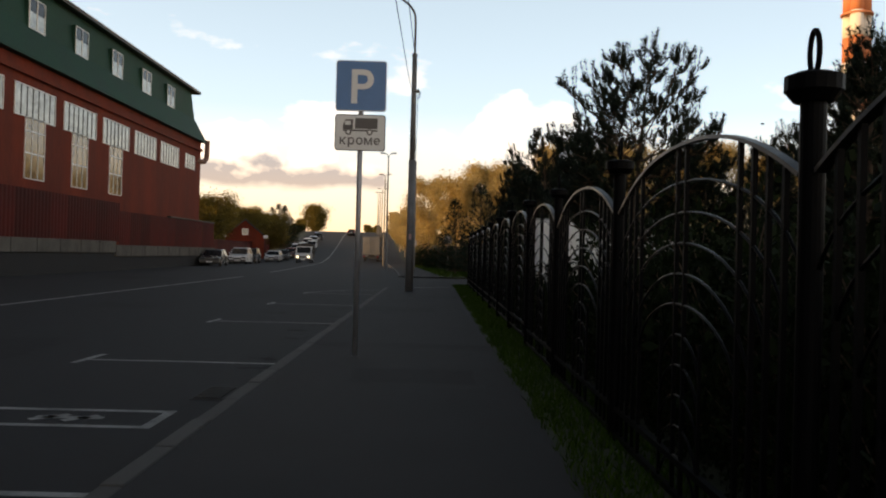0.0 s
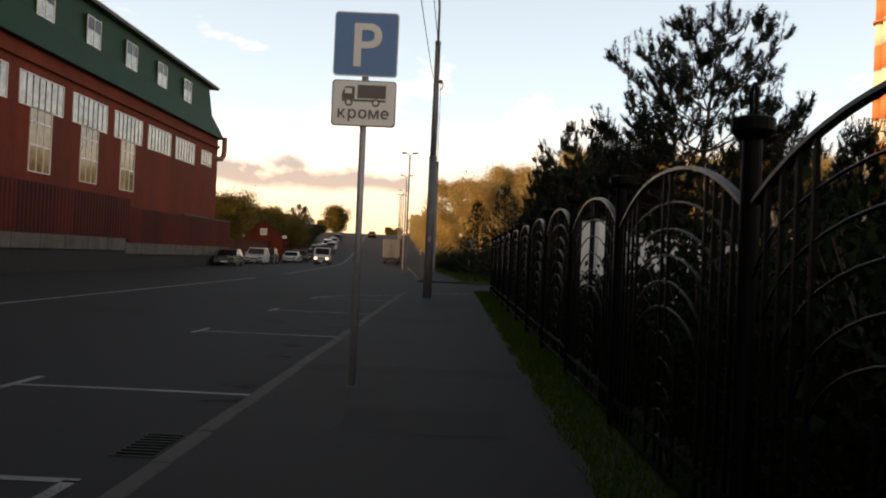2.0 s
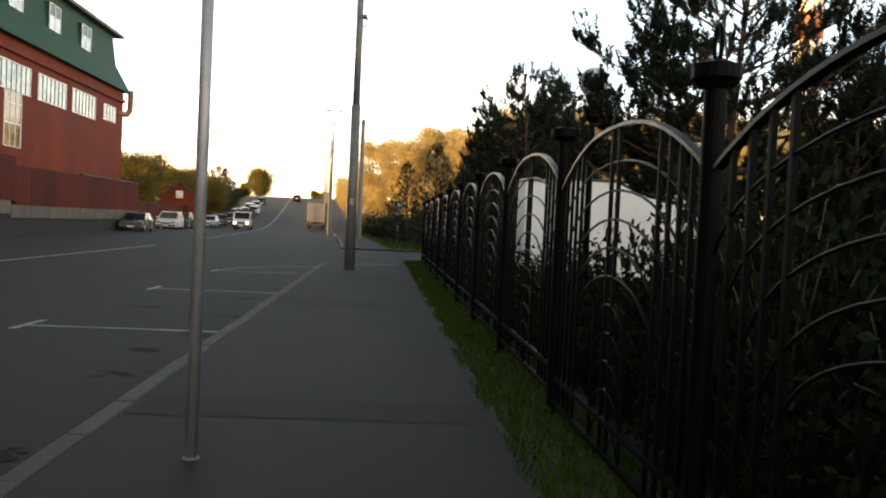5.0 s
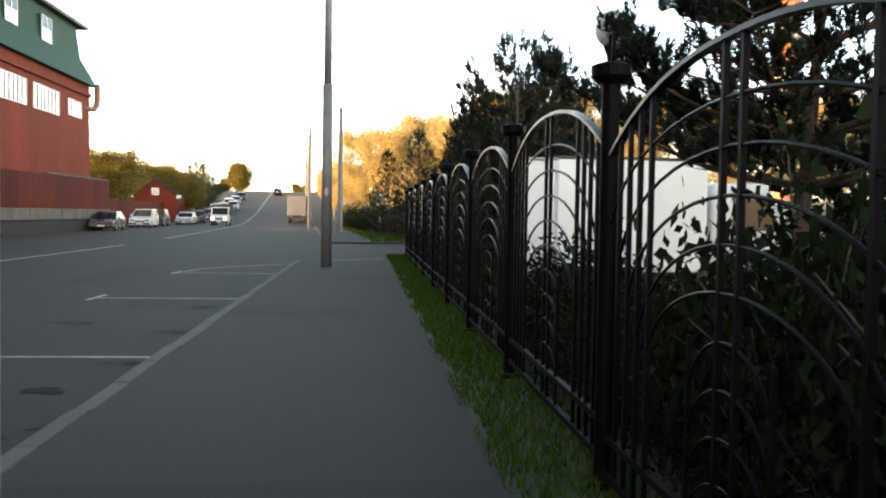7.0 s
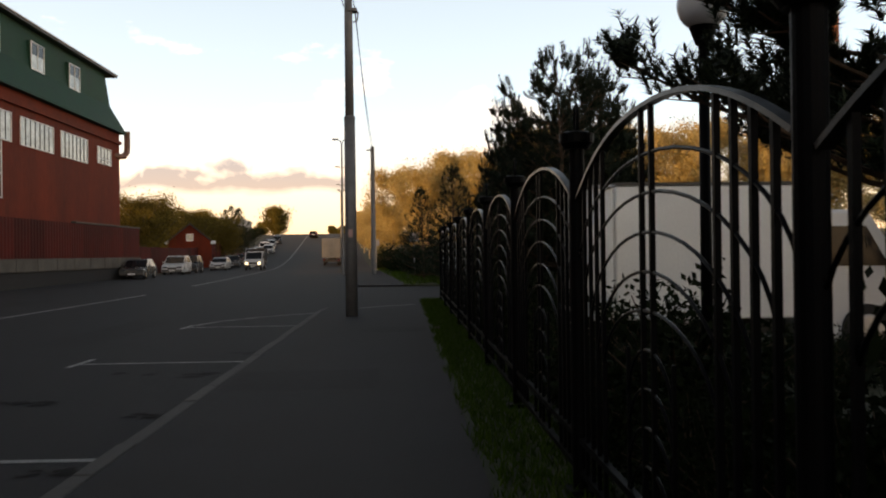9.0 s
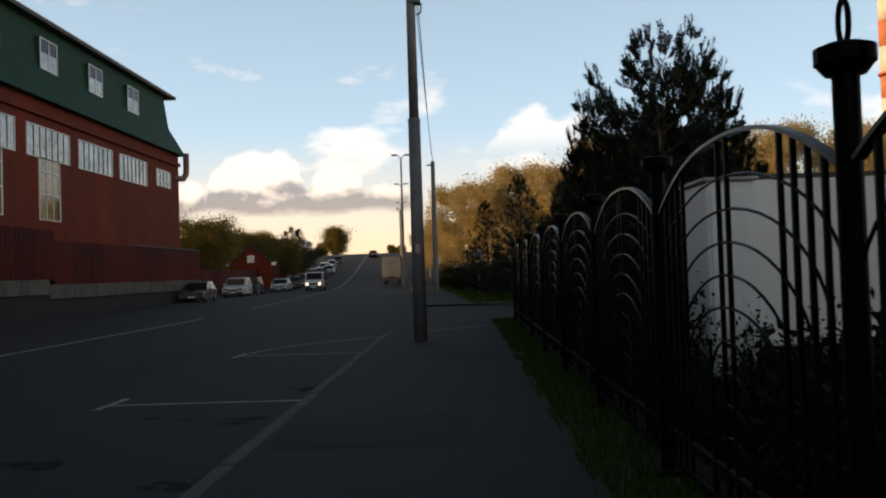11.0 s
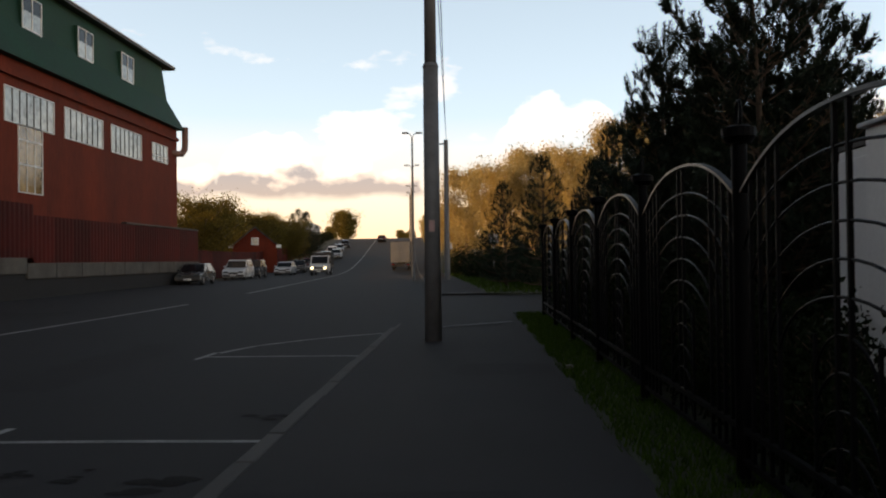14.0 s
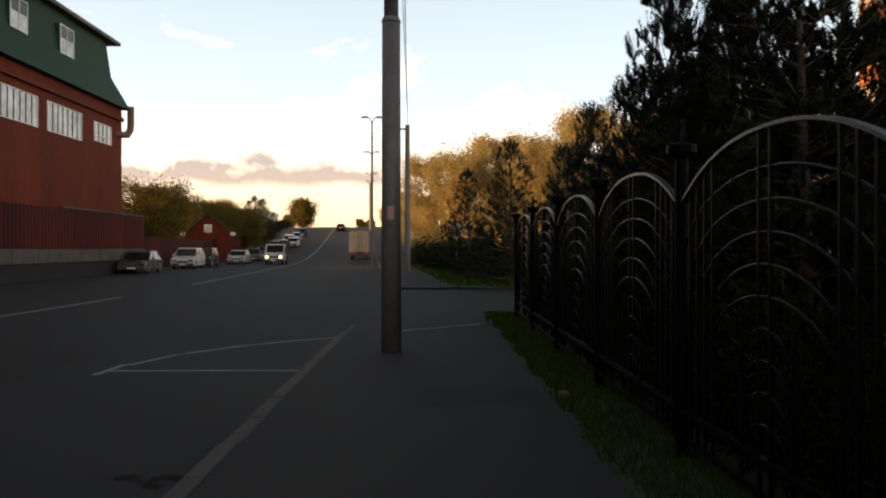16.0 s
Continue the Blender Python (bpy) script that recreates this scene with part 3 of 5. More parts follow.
def far_lamp():
    p = thing("street_lamp", "slim grey street lamp with two flat heads", "street lamp", group="lamps along the hill")
    part("mast", cyl(bmesh.new(), (0, 0, -0.3), (0, 0, 11.0), 0.12, 0.06, 10), POLE_GREY, p)
    for side in (-1, 1):
        part("arm", tube(bmesh.new(), [(0, 0, 10.9), (side * 0.12, 0, 11.2), (side * 0.4, 0, 11.3)], 0.035, 6), POLE_GREY, p)
        part("lamp_head", box(bmesh.new(), side * 0.5 - 0.24, side * 0.5 + 0.24, -0.12, 0.12, 11.25, 11.37, 0.03), STEEL, p)
    return p


lamp0 = far_lamp()
for i, y in enumerate((78, 99, 126, 155, 186, 220)):
    m = pose(-2.6 + bend(y), y, rise(y) - 0.65)
    if i == 0:
        lamp0.matrix_world = m
    else:
        copy_thing(lamp0, m)

# ---- factory building ----
# B0 carries the factory on, unseen, behind the camera to shade the foreground
WX, B0, B1 = -21.8, -45.0, 78.4
building = thing("factory_building", "long red brick factory with a green metal mansard roof", "building", (0, 0, 0))
bm = bmesh.new()
box(bm, WX - 22, WX, B0, B1, -0.2, 11.2)
part("wall", bm, RED_BRICK, building, "dull red painted brick wall")
# mansard: flared lower skirt and steep upper face, on the street side and both ends
prof = [(0.42, 11.22), (0.39, 11.38), (-0.52, 13.3), (-0.8, 15.75)]
bm = bmesh.new()
rings = []
for off, z in prof:
    rings.append([bm.verts.new(v) for v in ((WX + off, B0 - off, z), (WX + off, B1 + off, z), (WX - 22 - off, B1 + off, z), (WX - 22 - off, B0 - off, z))])
for a, b in zip(rings, rings[1:]):
    for k in range(4):
        bm.faces.new((a[k], a[(k + 1) % 4], b[(k + 1) % 4], b[k]))
bm.faces.new(rings[0][::-1])
bm.faces.new(rings[-1])
mansard = part("mansard", bm, GREEN_ROOF, building, "dark green sheet metal mansard")
part("roof", box(bmesh.new(), WX - 22.8, WX - 0.28, B0 - 1, B1 + 0.6, 15.76, 15.96), DARK_EDGE, building, "dark overhanging roof edge")
part("fascia", box(bmesh.new(), WX - 0.275, WX - 0.23, B0 - 1, B1 + 0.6, 15.92, 15.985), WHITE_PAINT, building, "thin pale gutter line")
part("cornice", box(bmesh.new(), WX + 0.01, WX + 0.2, B0, B1 - 0.05, 10.35, 10.6), RED_BRICK, building)


def window(y0, y1, z0, z1, bars, transoms, name, glass, x=WX, deep=0.06, bar=None):
    """Framed window on the street wall: frame with panes set back behind it."""
    bm = bmesh.new()
    f = 0.045
    for q in ((y0, y0 + f, z0, z1), (y1 - f, y1, z0, z1), (y0 + f, y1 - f, z0, z0 + f), (y0 + f, y1 - f, z1 - f, z1)):
        box(bm, x + 0.004, x + deep, *q)
    w = part(name, bm, WHITE_PAINT, building, "white painted frame")
    n = bars + 1
    for i in range(n):
        a, b = y0 + f + (y1 - y0 - 2 * f) * i / n, y0 + f + (y1 - y0 - 2 * f) * (i + 1) / n
        part("pane", box(bmesh.new(), x + 0.003, x + 0.018 + 0.004 * (i % 2), a + 0.03, b - 0.03, z0 + f, z1 - f), glass, w)
        if i:
            part("glazing_bar", box(bmesh.new(), x + 0.002, x + deep - 0.01, a - 0.022, a + 0.022, z0 + f, z1 - f), bar or WHITE_PAINT, w)
    for t in transoms:
        part("transom", box(bmesh.new(), x + 0.002, x + deep - 0.006, y0 + f, y1 - f, z0 + (z1 - z0) * t - 0.04, z0 + (z1 - z0) * t + 0.04), WHITE_PAINT, w)


BAY = 5.83
for k in range(-3, 5):
    y = 51.8 + BAY * k
    if y > 30:
        if k < 4:
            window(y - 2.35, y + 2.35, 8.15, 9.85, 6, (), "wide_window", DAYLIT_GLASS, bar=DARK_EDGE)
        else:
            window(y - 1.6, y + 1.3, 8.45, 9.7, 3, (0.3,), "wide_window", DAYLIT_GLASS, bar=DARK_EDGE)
        if k < 2:
            window(y - 1.15, y + 1.15, 4.9, 8.19, 2, (0.42, 0.78), "tall_window", GOLD_REFLECT_GLASS)
for k in range(-2, 4):
    y = 52.75 + 5.95 * k
    if y > 30 and y < 73:
        dx = WX - 0.45
        win = part("dormer", box(bmesh.new(), WX - 1.2, dx, y - 0.97, y + 0.97, 13.15, 14.92), GREEN_ROOF, building, "green metal dormer box")
        bm = bmesh.new()
        for q in ((y - 0.95, y - 0.89, 13.17, 14.9), (y + 0.89, y + 0.95, 13.17, 14.9), (y - 0.89, y + 0.89, 13.17, 13.25), (y - 0.89, y + 0.89, 14.84, 14.9), (y - 0.03, y + 0.03, 13.25, 14.84)):
            box(bm, dx + 0.001, dx + 0.05, *q)
        part("frame", bm, WHITE_PAINT, win, "white plastic window frame")
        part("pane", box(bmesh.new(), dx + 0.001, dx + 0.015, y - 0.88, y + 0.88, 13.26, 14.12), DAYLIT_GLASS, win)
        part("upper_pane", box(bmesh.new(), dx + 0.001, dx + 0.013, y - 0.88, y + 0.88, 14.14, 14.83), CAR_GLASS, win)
part("duct", tube(bmesh.new(), [(WX - 0.2, B1 - 1.0, 9.45), (WX + 0.05, B1 - 0.3, 9.42), (WX + 0.25, B1 + 0.35, 9.5), (WX + 0.38, B1 + 0.6, 9.85), (WX + 0.4, B1 + 0.65, 10.3), (WX + 0.4, B1 + 0.65, 11.5)], 0.24, 12), RUST_PIPE, building, "brown bent ventilation duct", True)

# boundary wall below the factory: dark base, concrete band, red profiled sheets
yard = thing("yard_wall", "red profiled sheet fence on a pale concrete base", "boundary wall", (0, 0, 0), kind="structure")
FX = -20.9
part("base", box(bmesh.new(), FX - 0.15, FX + 0.1, -30, 80, -0.2, 1.0), DARK_BASE, yard)
for i, y in enumerate(span(-30, 80, 2.75)[:-1]):
    drop = 0.25 if y > 55 else 0.0
    part("concrete_block", box(bmesh.new(), FX - 0.2, FX + 0.22, y + 0.02, y + 2.72, 1.0 - drop, 1.75 - drop, 0.03), CONCRETE, yard)


def sheet_bm(length, height):
    bm = bmesh.new()
    n = int(length / 0.1)
    a, b = [], []
    for i in range(n + 1):
        x = 0.016 if (i // 2) % 2 else 0.0
        a.append(bm.verts.new((x, i * length / n, 0)))
        b.append(bm.verts.new((x, i * length / n, height)))
    for i in range(n):
        bm.faces.new((a[i], a[i + 1], b[i + 1], b[i]))
    return bm


sheet = finish("red_sheet", sheet_bm(2.0, 2.55), RED_SHEET)
for i in range(55):
    y = -30 + 2.0 * i
    s = part("red_sheet", sheet, RED_SHEET, yard)
    s.location = (FX + 0.1 + 0.006 * (i % 2), y, 1.72 - (0.5 if y > 55 else 0))
part("coping", box(bmesh.new(), FX - 0.12, FX + 0.2, 66.5, 79.9, 3.78, 3.9, 0.02), CONCRETE, yard, "pale concrete coping")
far_fence = thing("yard_fence", "red profiled sheet fence along the street", "fence", (0, 0, 0), kind="structure")
tall_sheet = finish("red_sheet", sheet_bm(2.0, 2.6), RED_SHEET)
for i in range(34):
    y = 80 + 2.0 * i
    s = part("red_sheet", tall_sheet, RED_SHEET, far_fence)
    s.location = (FX - 0.4 + bend(y), y, rise(y) - 0.15 + 0.02 * (i % 3))

# ---- trees and shrubs ----
def needles(shoots, rng, per, length, width):
    """Brush of thin needles round every shoot: position, direction, length."""
    verts, faces = [], []
    for p, d, ln in shoots:
        d = d.normalized()
        s = d.orthogonal().normalized()
        u = d.cross(s)
        for i in range(per):
            a, t = rng.uniform(0, 6.283), rng.uniform(0, 1)
            out = (s * math.cos(a) + u * math.sin(a)) * rng.uniform(0.7, 1.0) + d * rng.uniform(0.25, 0.8)
            out.normalize()
            q = p + d * ln * t
            side = out.cross(d).normalized() * width
            tip = q + out * length * rng.uniform(0.7, 1.2)
            k = len(verts)
            verts += [q - side, q + side, tip]
            faces.append((k, k + 1, k + 2))
    return verts, faces


def pine(seed, height, radius, clear, twigs, per, name="pine_tree", needle=None, label="dark green Scots pine with upright shoots", needle_len=0.078, droop=0.0, width=0.009, taper=1.3, boughs=()):
    """A conifer with whorls of boughs; boughs: extra long ones as azimuth in degrees, height, length."""
    rng = np.random.default_rng(seed)
    t = thing(name, label, "tree", group="conifers behind the fence")
    lean = Vector((rng.normal(0, 0.004), rng.normal(0, 0.004), 0))
    axis = [Vector((lean.x * z * z, lean.y * z * z, z - 0.1)) for z in [height * i / 10 for i in range(11)]]
    r0 = 0.018 * height
    part("trunk", tube(bmesh.new(), axis, [max(r0 * (1 - i / 10.5), 0.012) for i in range(11)], 9), BARK, t, smooth=True)
    bm, shoots = bmesh.new(), []

    def bough(z, a, ln):
        f = max((z - clear) / (height - clear), 0.0)
        base = Vector((lean.x * z * z, lean.y * z * z, z))
        up_ = 0.12 + 1.35 * f * f - droop
        way, side = Vector((math.cos(a), math.sin(a), 0)), Vector((-math.sin(a), math.cos(a), 0))
        pts = [base + way * ln * q + Vector((0, 0, ln * (up_ * q + 0.22 * q * q * q))) for q in (0, 0.2, 0.4, 0.6, 0.8, 1.0)]
        tube(bm, pts, [max(0.03 * (1.1 - f) * (1 - k / 6), 0.006) for k in range(6)], 5)
        for j in range(max(int(twigs * ln / radius * (1 - 0.7 * f)), 2)):
            q = 1 - 0.78 * rng.uniform(0, 1) ** 1.2
            k = min(int(q * 5), 4)
            p = pts[k].lerp(pts[k + 1], q * 5 - k)
            tl = (0.34 * ln * (1.25 - q) + 0.07) * rng.uniform(0.6, 1.2)
            e = p + side * (1 if j % 2 else -1) * tl * rng.uniform(0.3, 1.0) + way * tl * 0.5 + Vector((0, 0, tl * rng.uniform(0.05, 0.6)))
            tube(bm, [p, e], [0.008, 0.004], 4)
            for g in (0.4, 0.75, 1.0):
                d = (e - p).normalized() * 0.45 + Vector((rng.normal(0, 0.25), rng.normal(0, 0.25), 0.8 - droop * 2))
                shoots.append((p.lerp(e, g), d, rng.uniform(0.12, 0.24)))
        for g in range(4):
            shoots.append((pts[-1] - way * 0.06 * g, way * rng.uniform(0.0, 0.4) + side * rng.normal(0, 0.2) + Vector((0, 0, 1.0 - droop)), rng.uniform(0.26, 0.40)))

    z = clear
    while z < height - 0.2:
        f = (z - clear) / (height - clear)
        reach = radius * (1 - f ** taper) * min(0.7 + 1.5 * f, 1.0) + 0.08
        a0 = rng.uniform(0, 6.283)
        n = int(rng.integers(5, 8)) if f < 0.55 else int(rng.integers(4, 6))
        for i in range(n):
            bough(z, a0 + 6.283 * i / n + rng.normal(0, 0.2), reach * rng.uniform(0.62, 1.12))
        z += rng.uniform(0.26, 0.4) * (0.62 + 0.07 * height)
    for a, z, ln in boughs:
        bough(z, radians(a), ln)
    top = axis[-1]
    for g in range(12):
        shoots.append((top + Vector((rng.normal(0, 0.04), rng.normal(0, 0.04), -0.08 * g)), Vector((rng.normal(0, 0.25), rng.normal(0, 0.25), 1)), 0.24))
    part("branchwork", bm, BARK, t)
    v, fc = needles(shoots, rng, per, needle_len, width)
    part("crown", raw("crown", v, fc, needle or NEEDLE), NEEDLE, t)
    return t


def leaf_cloud(points, rng, per, spread, size):
    n = len(points) * per
    c = np.repeat(np.array(points), per, axis=0) + rng.normal(0, 1, (n, 3)) * spread
    a, b = rng.normal(0, 1, (n, 3)), rng.normal(0, 1, (n, 3))
    a /= np.linalg.norm(a, axis=1, keepdims=True)
    b -= a * (a * b).sum(1, keepdims=True)
    b /= np.linalg.norm(b, axis=1, keepdims=True)
    s = size * rng.uniform(0.6, 1.3, (n, 1))
    v = np.stack([c - a * s, c + b * s * 0.55, c + a * s, c - b * s * 0.55], 1).reshape(-1, 3)
    f = np.arange(4 * n).reshape(-1, 4)
    return v.tolist(), f.tolist()


def broadleaf(seed, height, spread, clear, leaf, per, size, name, label, limbs=22, twigs=9, bark=None, clump=0.45):
    rng = np.random.default_rng(seed)
    t = thing(name, label, "tree", group="broadleaf trees")
    bm = bmesh.new()
    trunk = [Vector((rng.normal(0, 0.05) * i, rng.normal(0, 0.05) * i, height * 0.85 * i / 7 - 0.2 * (i == 0))) for i in range(8)]
    tube(bm, trunk, [max(0.02 * height * (1 - i / 8), 0.02) for i in range(8)], 8)
    part("trunk", bm, bark or GREY_BARK, t)
    bm, ends = bmesh.new(), []
    for i in range(limbs):
        s = rng.uniform(clear / height, 0.92)
        k = min(int(s / 0.85 * 7), 6)
        p = trunk[k].lerp(trunk[k + 1], min(max(s / 0.85 * 7 - k, 0), 1))
        a = 2.4 * i + rng.normal(0, 0.3)
        ln = spread * math.sin(math.pi * min(0.22 + 0.72 * (s - clear / height) / (1 - clear / height), 0.97)) * rng.uniform(0.7, 1.15)
        pts = [p + Vector((math.cos(a) * ln * q, math.sin(a) * ln * q, ln * (0.75 * q + 0.1 * q * q)) ) for q in (0, 0.33, 0.66, 1.0)]
        tube(bm, pts, [0.006 * height, 0.005 * height, 0.003 * height, 0.002 * height], 5)
        for j in range(twigs):
            q = rng.uniform(0.25, 1.0)
            b = pts[0].lerp(pts[-1], q)
            e = b + Vector((rng.normal(0, 0.3), rng.normal(0, 0.3), rng.uniform(0.0, 0.45))) * (0.35 * spread)
            e.z = min(e.z, height * 1.02)
            tube(bm, [b, b.lerp(e, 0.5) + Vector((0, 0, 0.1)), e], [0.02, 0.014, 0.008], 4)
            ends += [e, b.lerp(e, 0.55)]
    part("branchwork", bm, bark or GREY_BARK, t)
    v, f = leaf_cloud([tuple(e) for e in ends], rng, per, clump, size)
    part("crown", raw("crown", v, f, leaf), leaf, t)
    return t


def shrub(seed, height, radius):
    rng = np.random.default_rng(seed)
    t = thing("shrub", "dense garden shrub behind the fence, deep shade put into its leaf colour", "shrub", group="shrubs behind the fence")
    bm, ends = bmesh.new(), []
    for i in range(34):
        a, r = rng.uniform(0, 6.283), radius * math.sqrt(rng.uniform(0, 1))
        e = Vector((math.cos(a) * r, math.sin(a) * r, height * rng.uniform(0.35, 1.0) * (1 - 0.4 * (r / radius) ** 2)))
        tube(bm, [Vector((math.cos(a) * 0.08, math.sin(a) * 0.08, -0.05)), e * 0.5 + Vector((0, 0, 0.1)), e], [0.012, 0.008, 0.004], 4)
        ends += [e, e * 0.75 + Vector((0, 0, 0.05)), Vector((e.x * 0.9, e.y * 0.9, e.z * 0.45))]
    part("stem_tangle", bm, BARK, t)
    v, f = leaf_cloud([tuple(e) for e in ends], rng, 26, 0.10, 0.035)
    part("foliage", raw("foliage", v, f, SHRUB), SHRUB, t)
    return t


pine(3, 4.9, 1.85, 1.75, 26, 56, taper=1.9, boughs=((134, 2.0, 2.3), (112, 2.1, 2.1))).matrix_world = pose(3.5, 14.9, -0.02)
pine(8, 5.5, 1.95, 0.5, 34, 62, taper=1.9).matrix_world = pose(3.85, 28.6, -0.02)
p3 = pine(12, 5.0, 1.6, 0.5, 26, 50)
p3.matrix_world = pose(7.6, 14.6, -0.02)
copy_thing(p3, pose(2.95, 30.6, -0.02, 0, 0, 140) @ Matrix.Diagonal((0.8, 0.8, 1.0, 1)))
copy_thing(p3, pose(3.9, 34.0, -0.02, 0, 0, 30) @ Matrix.Scale(0.95, 4))
copy_thing(p3, pose(3.3, 39.5, -0.1, 0, 0, 215) @ Matrix.Scale(0.8, 4))
copy_thing(p3, pose(9.5, 22.5, -0.02, 0, 0, 250))
copy_thing(p3, pose(4.9, 30.0, -0.02, 0, 0, 310) @ Matrix.Scale(1.1, 4))
for x, y, sc in ((4.7, 14.4, 0.68), (5.9, 15.0, 0.7), (6.9, 14.0, 0.66)):
    copy_thing(p3, pose(x, y, -0.02, 0, 0, 95 * x) @ Matrix.Scale(sc, 4))
for x, y, sc in ((5.4, 10.4, 0.85), (6.4, 12.3, 0.9), (6.05, 36.3, 1.38), (4.3, 32.2, 1.0)):
    copy_thing(p3, pose(x, y, -0.02, 0, 0, 60 * x) @ Matrix.Scale(sc, 4))
p4 = pine(21, 4.6, 1.45, 0.25, 15, 28, "spruce_tree", SPRUCE, "dark young spruce with a pointed top", 0.08, 0.12, 0.008)
p4.matrix_world = pose(2.95, 53.4, 0.0) @ Matrix.Scale(1.22, 4)
copy_thing(p4, pose(4.6, 44.5, -0.1, 0, 0, 70))
copy_thing(p4, pose(3.4, 35.5, -0.02, 0, 0, 200) @ Matrix.Scale(0.8, 4))
copy_thing(p4, pose(6.2, 40.0, -0.1, 0, 0, 300) @ Matrix.Scale(1.1, 4))
copy_thing(p4, pose(5.4, 55.0, 0.0, 0, 0, 20))
copy_thing(p4, pose(1.6, 60.0, 0.0, 0, 0, 110) @ Matrix.Scale(0.9, 4))

for x, y, sc in ((-29.9, 170.0, 1.3), (-32.6, 169.0, 1.25), (-31.2, 167.0, 1.0), (-34.2, 168.0, 1.05), (-28.9, 173.0, 0.85)):
    copy_thing(p4, pose(x, y, rise(y) - 0.2, 0, 0, 80 * x) @ Matrix.Scale(sc, 4))

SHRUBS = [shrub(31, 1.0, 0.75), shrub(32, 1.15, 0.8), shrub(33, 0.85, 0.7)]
rs = random.Random(4)
spots = [(2.62 + rs.uniform(-0.2, 0.25) + row * 0.95, -3 + 0.92 * i + row * 0.4) for row in (0, 1) for i in range(46)]
placed = [False] * 3
for i, (x, y) in enumerate(spots):
    k = i % 3
    sc = rs.uniform(0.85, 1.15) * (0.6 if 15.0 < y < 22.0 and x < 4.5 else 1.0) * (0.8 if x > 3 else 1.0)
    m = pose(x, y, -0.02, 0, 0, rs.uniform(0, 360)) @ Matrix.Scale(sc, 4)
    if placed[k]:
        copy_thing(SHRUBS[k], m)
    else:
        SHRUBS[k].matrix_world = m
        placed[k] = True

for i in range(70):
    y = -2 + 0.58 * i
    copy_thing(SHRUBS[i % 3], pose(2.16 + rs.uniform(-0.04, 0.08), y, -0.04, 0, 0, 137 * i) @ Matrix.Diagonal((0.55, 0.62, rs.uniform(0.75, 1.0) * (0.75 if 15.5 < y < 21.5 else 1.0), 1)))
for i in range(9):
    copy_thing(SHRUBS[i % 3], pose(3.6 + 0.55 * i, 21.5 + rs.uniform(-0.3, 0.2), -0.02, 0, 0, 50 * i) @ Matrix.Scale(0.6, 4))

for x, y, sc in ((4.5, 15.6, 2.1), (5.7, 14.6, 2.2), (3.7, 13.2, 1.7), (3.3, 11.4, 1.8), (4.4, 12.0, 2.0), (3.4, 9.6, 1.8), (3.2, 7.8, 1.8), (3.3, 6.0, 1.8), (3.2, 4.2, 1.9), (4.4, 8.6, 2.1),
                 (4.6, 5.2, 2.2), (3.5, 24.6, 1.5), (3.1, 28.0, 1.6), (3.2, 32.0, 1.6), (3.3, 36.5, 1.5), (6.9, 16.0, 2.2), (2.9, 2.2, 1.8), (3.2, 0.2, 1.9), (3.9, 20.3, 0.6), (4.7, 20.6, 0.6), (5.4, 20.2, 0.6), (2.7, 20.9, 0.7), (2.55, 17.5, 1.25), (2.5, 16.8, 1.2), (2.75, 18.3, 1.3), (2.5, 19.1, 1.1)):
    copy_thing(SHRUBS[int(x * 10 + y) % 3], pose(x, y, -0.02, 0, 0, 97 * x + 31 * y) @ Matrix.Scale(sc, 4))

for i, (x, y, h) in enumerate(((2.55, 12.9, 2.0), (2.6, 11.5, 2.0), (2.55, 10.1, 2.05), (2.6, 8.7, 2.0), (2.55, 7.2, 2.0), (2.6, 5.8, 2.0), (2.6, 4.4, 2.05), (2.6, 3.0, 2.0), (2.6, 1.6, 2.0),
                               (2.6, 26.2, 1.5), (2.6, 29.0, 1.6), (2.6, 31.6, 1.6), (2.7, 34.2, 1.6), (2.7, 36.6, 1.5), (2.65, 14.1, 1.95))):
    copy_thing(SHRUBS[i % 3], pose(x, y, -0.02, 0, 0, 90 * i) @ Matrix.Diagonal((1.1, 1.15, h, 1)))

gold = [broadleaf(41, 12.0, 4.2, 2.0, SPRING, 44, 0.11, "birch_tree", "tall tree in thin spring leaf, the sun's gold put into its leaf colour", 26, 10, BIRCH_BARK, 0.48),
        broadleaf(42, 10.5, 3.6, 1.5, SPRING, 40, 0.11, "birch_tree", "tall tree in thin spring leaf, the sun's gold put into its leaf colour", 26, 10, BIRCH_BARK, 0.48)]
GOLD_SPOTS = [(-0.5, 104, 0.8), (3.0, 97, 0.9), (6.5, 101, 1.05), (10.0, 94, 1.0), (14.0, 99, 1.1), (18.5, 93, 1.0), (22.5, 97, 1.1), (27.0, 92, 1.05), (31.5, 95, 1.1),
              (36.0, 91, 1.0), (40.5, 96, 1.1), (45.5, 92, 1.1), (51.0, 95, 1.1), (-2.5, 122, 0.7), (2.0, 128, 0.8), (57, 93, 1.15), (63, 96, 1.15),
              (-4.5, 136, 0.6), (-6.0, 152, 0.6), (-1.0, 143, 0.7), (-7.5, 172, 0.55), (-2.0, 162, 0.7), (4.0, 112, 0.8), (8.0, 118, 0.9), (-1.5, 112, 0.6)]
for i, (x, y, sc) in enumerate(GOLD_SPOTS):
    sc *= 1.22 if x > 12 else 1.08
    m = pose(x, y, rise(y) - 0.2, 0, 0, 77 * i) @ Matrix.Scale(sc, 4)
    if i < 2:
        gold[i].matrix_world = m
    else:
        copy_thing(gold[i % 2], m)

